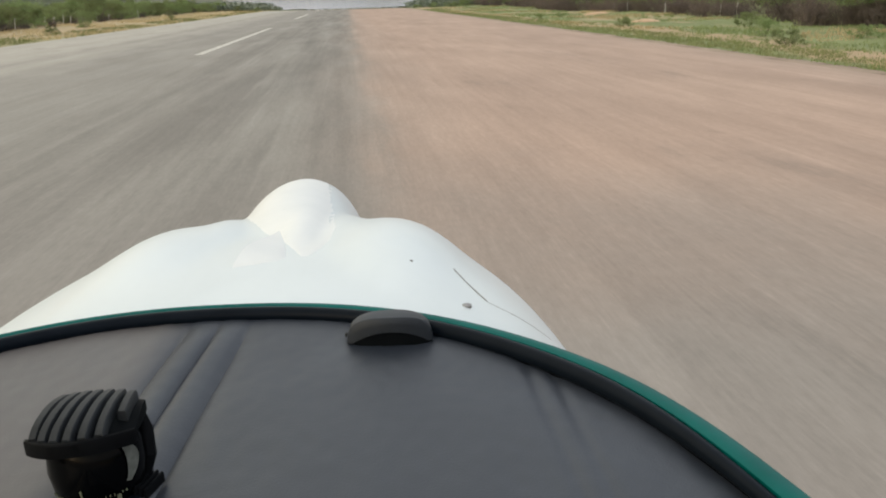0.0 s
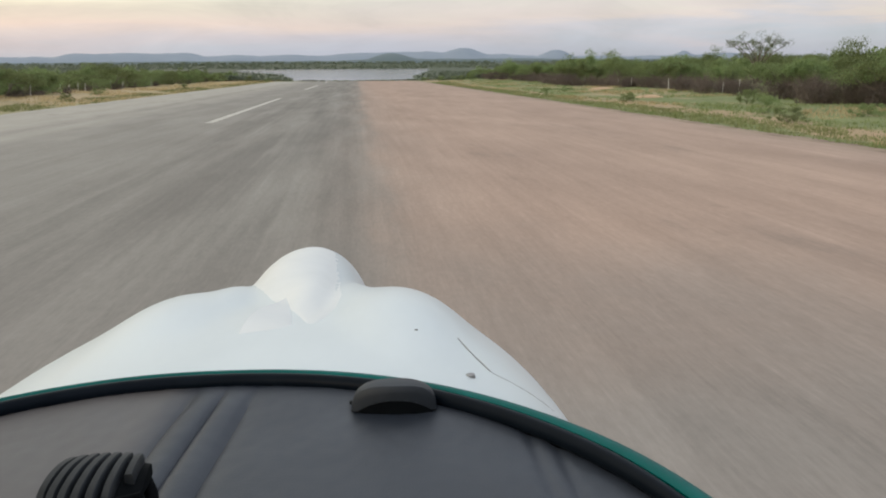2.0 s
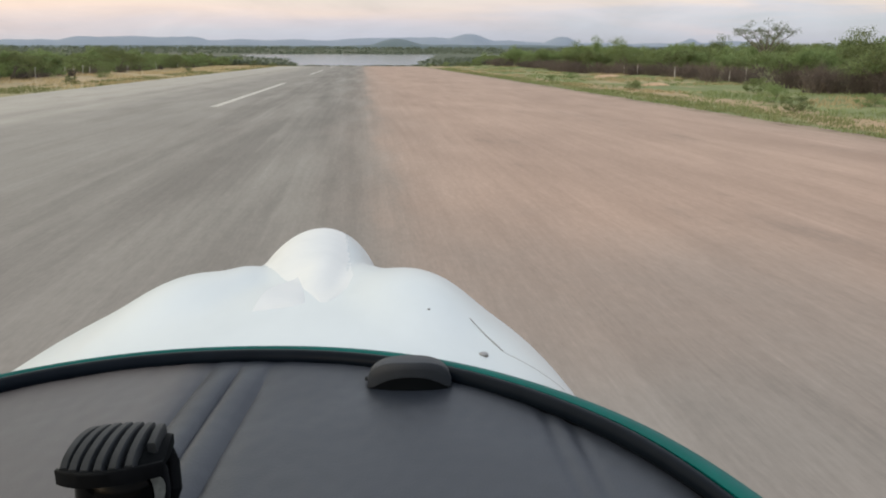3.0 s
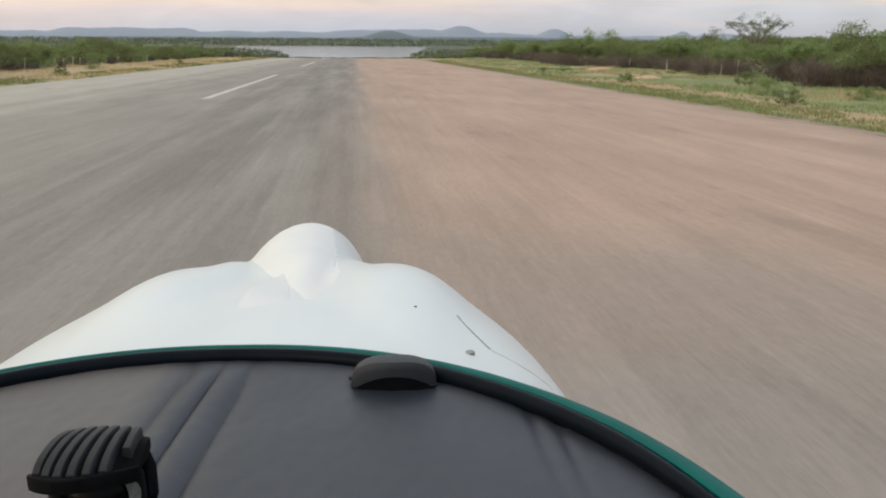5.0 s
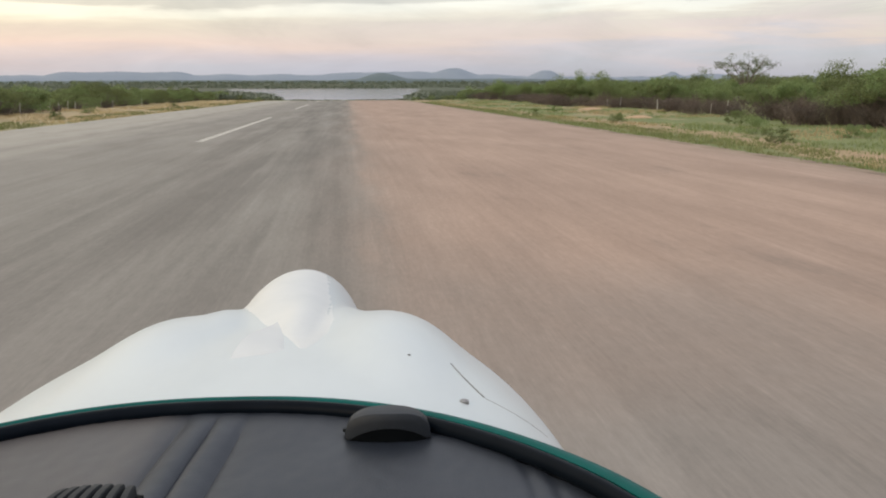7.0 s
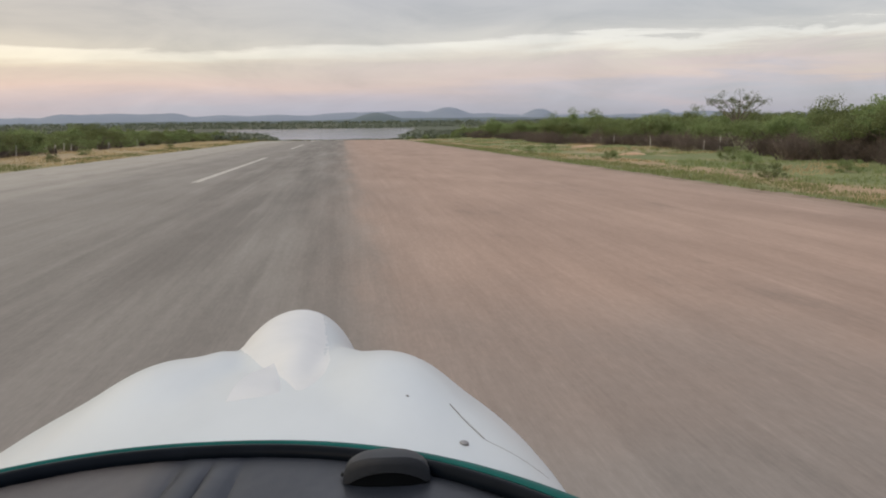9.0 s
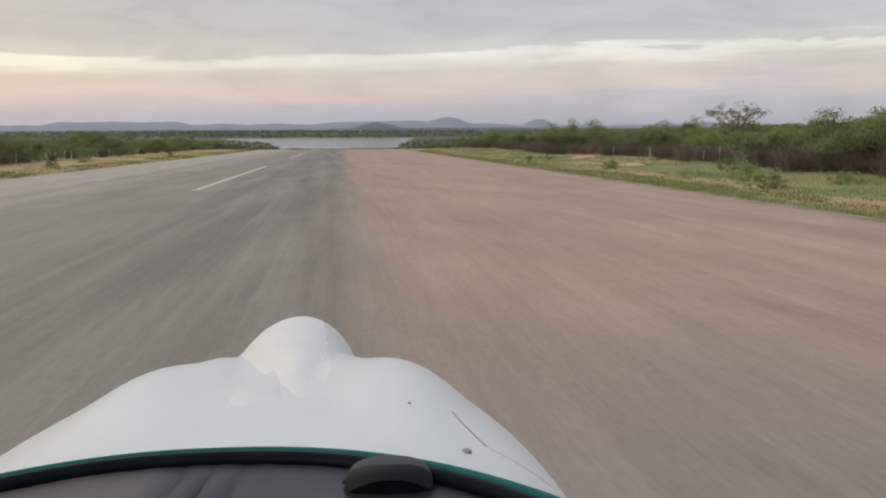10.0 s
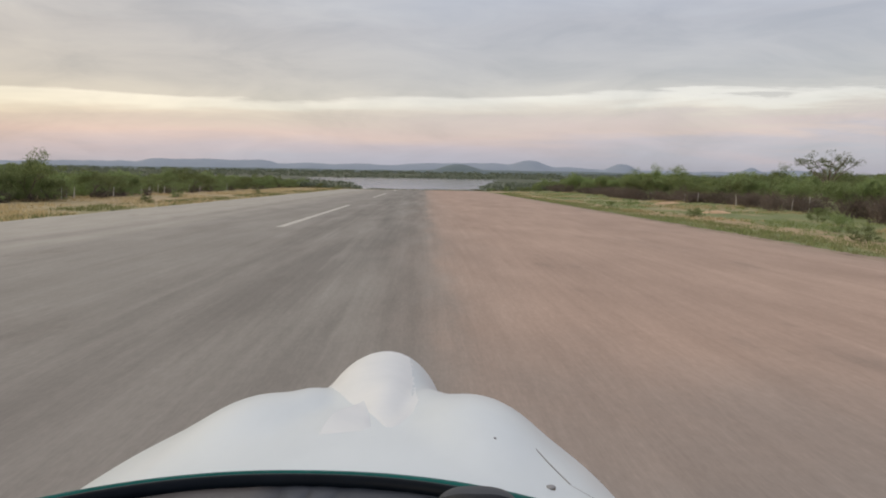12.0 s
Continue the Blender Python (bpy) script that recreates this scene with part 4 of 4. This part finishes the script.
def build_vent():
    """Demister vent hood: flat-backed top, a rounded lip band and an arched mouth towards the cabin."""
    bm = bmesh.new()
    w, d, h = 0.050, 0.068, 0.033
    n = 36
    rows = []
    for i in range(n + 1):
        s = -1 + 2 * i / n
        arch = max(0.0, 1 - abs(s) ** 3.0) ** 0.55
        top = h * (0.30 + 0.70 * arch)
        mouth = 0.0150 * max(0.0, 1 - abs(s * 1.12) ** 2.2)
        back = d * (0.66 + 0.34 * max(0.0, 1 - s * s) ** 0.5)
        bow = -0.009 * (1 - s * s)
        prof = ((0.030, mouth * 0.6 - 0.004), (0.0035 + bow, mouth - 0.001), (bow, mouth + 0.0008), (0.0004 + bow, 0.5 * (mouth + top)), (0.0012 + bow, top - 0.0022),
                (0.0030 + bow, top), (0.012 + bow, top * 0.99), (0.45 * back, top * 0.90), (0.75 * back, top * 0.68), (0.93 * back, top * 0.38), (back, -0.006))
        rows.append([bm.verts.new((w * s * (1 - 0.12 * (y / d) ** 2 if y > 0 else 1), y, z)) for y, z in prof])
    for p, q in zip(rows, rows[1:]):
        for k in range(len(p) - 1):
            bm.faces.new((p[k], p[k + 1], q[k + 1], q[k]))
    for row in (rows[0], rows[-1]):
        low = [bm.verts.new((v.co.x * 1.01, v.co.y, -0.008)) for v in row]
        for k in range(len(row) - 1):
            bm.faces.new((row[k], row[k + 1], low[k + 1], low[k]))
    return bm


vent = part("vent_hood", build_vent(), M_PLASTIC, plane, "black plastic demister vent hood")
vent.location = (0.2075, 0.968, 1.686)
# a black strip closes the mouth in place of the shade inside
bm = bmesh.new()
prev = None
for i in range(25):
    q = 0.92 * (-1 + i / 12)
    front = -0.009 * (1 - q * q) + 0.0012
    high = 0.0162 * max(0.0, 1 - abs(q * 1.12) ** 2.2) + 0.0004
    pair = [bm.verts.new((0.050 * q, front + back, z)) for back, z in ((0, -0.010), (0, high), (0.006, high), (0.006, -0.010))]
    if prev:
        for k in range(4):
            bm.faces.new((prev[k], prev[(k + 1) % 4], pair[(k + 1) % 4], pair[k]))
    prev = pair
part("vent_mouth", bm, M_RUBBER, vent, "black strip standing for the shade in the vent opening")
bm = bmesh.new()
add_box(bm, (0.008, 0.008, 0.005), (-0.0500, 0.020, 0.005), 0.0015)
part("base_lug", bm, M_PLASTIC, vent)

# hatch line and latch on the cowling
def on_cowl(u, y, lift=0.0):
    best = min((abs(cowl_point(y, a) * math.cos(a) - u), a) for a in (math.pi * k / 180 for k in range(181)))
    a = min((abs(cowl_point(y, b) * math.cos(b) - u), b) for b in (best[1] + math.pi / 180 * (k / 40 - 1) for k in range(81)))[1]
    r = cowl_point(y, a) + lift
    return (r * math.cos(a), y, AXIS_Z + r * math.sin(a))


bm = bmesh.new()
add_tube(bm, [on_cowl(0.312 + 0.040 * i / 8, 1.344 - 0.118 * i / 8, -0.0008) for i in range(9)], [0.0021] * 9, 6)
part("hatch_gap", bm, M_SEAM, plane, "grey gap beside an access hatch")
bm = bmesh.new()
bm_line = bmesh.new()
add_tube(bm_line, [on_cowl(0.354 + 0.088 * i / 8, 1.222 - 0.030 * i / 8, -0.0008) for i in range(9)], [0.0012] * 9, 6)
part("hatch_gap", bm_line, M_SEAM, plane)
x, y, z = on_cowl(0.3165, 1.170)
add_lathe(bm, ((0.0068, -0.004), (0.0068, 0.0025), (0.0045, 0.004), (0.001, 0.004)), "z", (x, y, z), 14)
part("latch", bm, M_STEEL, plane, "dull steel cowling latch")
bm = bmesh.new()
x, y, z = on_cowl(0.243, 1.312)
add_lathe(bm, ((0.0026, -0.003), (0.0026, 0.001), (0.001, 0.0016)), "z", (x, y, z), 10)
part("rivet", bm, M_STEEL, plane)


# wedge fairings at the foot of the middle bulge, sharp on their port edges
def along(line, a):
    k = min(len(line) - 2, int(a * (len(line) - 1)))
    f = a * (len(line) - 1) - k
    return [p + (q - p) * f for p, q in zip(line[k], line[k + 1])]


def build_fairing(name, port, board, high, sharp, label=""):
    """A low skin over the cowling between two lines, with a step down along its port line."""
    bm = bmesh.new()
    rows = []
    for i in range(15):
        a = i / 14
        (u0, y0), (u1, y1) = along(port, a), along(board, a)
        row = []
        for k in range(9):
            b = k / 8
            rise = math.sin(math.pi * min(0.98, a)) ** 0.7
            lift = (-0.0005 + high * rise) * (1 - b) ** sharp - 0.004 * b
            row.append(bm.verts.new(on_cowl(u0 + (u1 - u0) * b, y0 + (y1 - y0) * b, lift)))
        low = row[0].co + Vector((-0.001, 0, -0.014))
        rows.append([bm.verts.new(low)] + row)
    for p, q in zip(rows, rows[1:]):
        for k in range(9):
            bm.faces.new((p[k], p[k + 1], q[k + 1], q[k]))
    part(name, bm, M_WARM_LIT, plane, label)


build_fairing("fairing", ((-0.036, 1.322), (-0.026, 1.400), (-0.012, 1.480), (0.006, 1.585)), ((-0.033, 1.320), (0.026, 1.345), (0.050, 1.366), (0.016, 1.600)), 0.017, 0.7, "small wedge fairing with warm sky light in its colour")


def build_nose_cap():
    """A skin over the middle bulge that carries its warm light as colour, pointed at the back."""
    bm = bmesh.new()
    port = ((0.069, 1.366), (0.046, 1.435), (0.014, 1.505), (-0.030, 1.60), (-0.086, 1.75), (-0.128, 1.90), (-0.118, 2.10), (-0.070, 2.30))
    board = ((0.072, 1.366), (0.094, 1.435), (0.112, 1.505), (0.120, 1.60), (0.110, 1.75), (0.100, 1.90), (0.088, 2.10), (0.060, 2.30))
    rows = []
    for i in range(31):
        (u0, y0), (u1, y1) = along(port, i / 30), along(board, i / 30)
        row = []
        for k in range(17):
            b = k / 16
            lift = -0.0010 + 0.0026 * min(1.0, 6 * b * (1 - b)) * min(1.0, 5 * (1 - i / 30), 0.3 * i)
            row.append(bm.verts.new(on_cowl(u0 + (u1 - u0) * b, y0 + (y1 - y0) * b, lift)))
        rows.append(row)
    for p, q in zip(rows, rows[1:]):
        for k in range(16):
            bm.faces.new((p[k], p[k + 1], q[k + 1], q[k]))
    part("nose_cap", bm, M_WARM_LIT, plane, "skin over the middle bulge with warm light painted in")


build_nose_cap()


# undercarriage
def wheel(name, at, radius, width):
    root = new(name)
    root.parent = plane
    bm = bmesh.new()
    add_lathe(bm, ((radius * 0.55, -width / 2), (radius * 0.9, -width / 2), (radius, -width * 0.28), (radius, width * 0.28), (radius * 0.9, width / 2), (radius * 0.55, width / 2)), "x", at, 28)
    part("tyre", bm, M_RUBBER, root)
    bm = bmesh.new()
    add_lathe(bm, ((radius * 0.2, -width * 0.42), (radius * 0.56, -width * 0.36), (radius * 0.56, width * 0.36), (radius * 0.2, width * 0.42)), "x", at, 20)
    part("rim", bm, M_STEEL, root)


for name, at, foot in (("nose_wheel", (0, 1.65, 0.19), (0, 1.55, 1.05)), ("main_wheel", (-0.85, -0.1, 0.19), (-0.4, -0.05, 1.08)), ("main_wheel", (0.85, -0.1, 0.19), (0.4, -0.05, 1.08))):
    wheel(name, at, 0.19, 0.13)
    bm = bmesh.new()
    add_tube(bm, (foot, ((at[0] + foot[0]) / 2, (at[1] + foot[1]) / 2, 0.55), (at[0] * 0.9, at[1], 0.19)), (0.035, 0.03, 0.025), 10)
    part("gear_leg", bm, M_STEEL, plane)


# ---- compass on the glareshield ----
def hood_top(x, f):
    """Domed lid: higher in the middle, drooping to the back; f runs from the cabin side forward."""
    return 0.080 + 0.011 * math.sin(math.pi * (0.05 + 0.72 * f)) - 3.0 * x * x


def hood_half(f):
    return 0.0425 - 0.006 * f ** 2


def hood_y(s, f):
    """A crescent visor: its front edge bows towards the cabin, its back edge is straight."""
    front = -0.020 - 0.025 * (1 - s * s) + 0.004 * s
    return front + (0.033 - front) * f


def build_compass():
    root = new("magnetic_compass")
    bm = bmesh.new()
    add_lathe(bm, ((0.018, -0.004), (0.030, 0.004), (0.0375, 0.019), (0.0402, 0.037), (0.0385, 0.055), (0.034, 0.066)), "z", (0, 0.002, 0), 36)
    bowl = part("bowl", bm, M_BOWL, root, "glossy dark compass bowl")
    bm = bmesh.new()
    n, m = 18, 22
    grid_top, grid_low = [], []
    for j in range(n + 1):
        f = j / n
        a, b = [], []
        for i in range(m + 1):
            s = -1 + 2 * i / m
            x = hood_half(f) * s
            yy = hood_y(s, f)
            a.append(bm.verts.new((x, yy, hood_top(x, f) - 0.009)))
            b.append(bm.verts.new((x, yy, 0.066)))
        grid_top.append(a)
        grid_low.append(b)
    for g in (grid_top, grid_low):
        for p, q in zip(g, g[1:]):
            for i in range(m):
                bm.faces.new((p[i], p[i + 1], q[i + 1], q[i]))
    for i in range(m):
        bm.faces.new((grid_top[0][i], grid_top[0][i + 1], grid_low[0][i + 1], grid_low[0][i]))
        bm.faces.new((grid_top[n][i], grid_top[n][i + 1], grid_low[n][i + 1], grid_low[n][i]))
    for j in range(n):
        for i in (0, m):
            bm.faces.new((grid_top[j][i], grid_top[j + 1][i], grid_low[j + 1][i], grid_low[j][i]))
    hood = part("hood", bm, M_RUBBER, root, "black compass hood with seven deep ribs")
    for r in range(7):
        bm = bmesh.new()
        s = -0.80 + 0.262 * r
        prev = None
        f_lo, f_hi = (0.03, 0.97) if r < 6 else (0.30, 0.93)
        for i in range(15):
            f = f_lo + (f_hi - f_lo) * i / 14
            x = hood_half(f) * s
            y = hood_y(s, f)
            z = hood_top(x, f) - 0.0045 * max(0.0, 1 - f / 0.22) ** 2
            ring = [bm.verts.new(c) for c in ((x - 0.0040, y, z - 0.0095), (x - 0.0036, y, z - 0.0012), (x - 0.0027, y, z), (x + 0.0027, y, z), (x + 0.0036, y, z - 0.0012), (x + 0.0040, y, z - 0.0095))]
            if prev:
                for k in range(5):
                    bm.faces.new((prev[k], prev[k + 1], ring[k + 1], ring[k]))
            else:
                bm.faces.new(list(reversed(ring)))
            prev = ring
        bm.faces.new(prev)
        part("rib", bm, M_RIB, hood)
    # flat upright rim along the front of the hood
    bm = bmesh.new()
    prev = None
    for k in range(25):
        q = -1 + k / 12
        x, y = 0.0435 * q, hood_y(q, 0.0)
        z = 0.0765 - 3.0 * x * x
        ring = [bm.verts.new(c) for c in ((x, y + 0.003, z - 0.011), (x, y + 0.003, z), (x, y + 0.0018, z + 0.0012), (x, y - 0.0018, z + 0.0012), (x, y - 0.003, z), (x, y - 0.003, z - 0.011))]
        if prev:
            for n in range(6):
                bm.faces.new((prev[n], prev[(n + 1) % 6], ring[(n + 1) % 6], ring[n]))
        else:
            bm.faces.new(list(reversed(ring)))
        prev = ring
    bm.faces.new(prev)
    part("lip", bm, M_COMPASS, hood)
    # floating card with pale bars, seen low in the bowl
    bm = bmesh.new()
    for k in range(-10, 11):
        a = radians(-90 + k * 5.2)
        wide = k % 4 == 0
        tall = 0.0046 if wide else 0.0018
        r = 0.0375 + 0.0006
        add_box(bm, (0.0034 if wide else 0.0009, 0.0010, tall), (r * math.cos(a), 0.002 + r * math.sin(a), 0.0190 - (tall / 2 if wide else -0.001)), turn=(0, 0, math.degrees(a) + 90))
    part("card_marks", bm, M_CARD, bowl, "pale yellow-green bars of the compass card", smooth=False)
    bm = bmesh.new()
    add_tube(bm, ((0, -0.0345, 0.008), (0, -0.0370, 0.019), (0, -0.0388, 0.030)), (0.0009, 0.0009, 0.0009), 6)
    part("lubber_line", bm, M_CARD, bowl)
    # side arm and corrector plate
    bm = bmesh.new()
    add_tube(bm, ((0.030, 0.026, 0.068), (0.035, 0.022, 0.052), (0.037, 0.015, 0.032), (0.031, 0.010, 0.012), (0.022, 0.004, 0.002)), (0.006, 0.008, 0.008, 0.007, 0.006), 10)
    part("side_arm", bm, M_COMPASS, root)
    # crescent of the inner scale, following the bowl's side
    bm = bmesh.new()
    prev = None
    for k in range(15):
        a = radians(-62 + 124 * k / 14)
        ring = []
        for r, out in ((0.0040, 0.0), (0.0088, 0.0), (0.0088, 0.0012), (0.0040, 0.0012)):
            x = min(0.0396, 0.0295 + r * math.cos(a) + 0.001)
            ring.append(bm.verts.new((x, 0.002 - math.sqrt(max(0.0, 0.0403 ** 2 - x * x)) - 0.0004 - out, 0.045 + (0.017 + 0.3 * r) * math.sin(a))))
        if prev:
            for n in range(4):
                bm.faces.new((prev[n], prev[(n + 1) % 4], ring[(n + 1) % 4], ring[n]))
        else:
            bm.faces.new(list(reversed(ring)))
        prev = ring
    bm.faces.new(prev)
    part("inner_scale", bm, M_SCALE, bowl, "pale inner scale at the bowl's side", smooth=False)
    bm = bmesh.new()
    add_box(bm, (0.052, 0.094, 0.036), (0.010, -0.028, -0.009), 0.006)
    foot = part("foot", bm, M_SEAL, root)
    bm = bmesh.new()
    add_box(bm, (0.031, 0.026, 0.004), (0.0005, -0.048, 0.0105), 0.0015)
    part("foot_plate", bm, M_SLATE, foot, "slate grey plate on the compass foot")
    # ribbed clamp at the starboard side of the foot
    bm = bmesh.new()
    for k in range(3):
        add_box(bm, (0.0026, 0.030, 0.010), (0.0355 + 0.0034 * k, 0.001 + 0.002 * k, 0.013 - 0.0030 * k), 0.0010, turn=(0, 0, -12))
    part("clamp", bm, M_COMPASS, foot)
    return tagged(root, "small black magnetic compass with a ribbed hood on the glareshield", "compass")


compass = build_compass()
compass.matrix_basis = plane.matrix_basis @ pose(-0.040, 0.686, 1.669, 0, -3, -4) @ Matrix.Scale(1.0, 4)
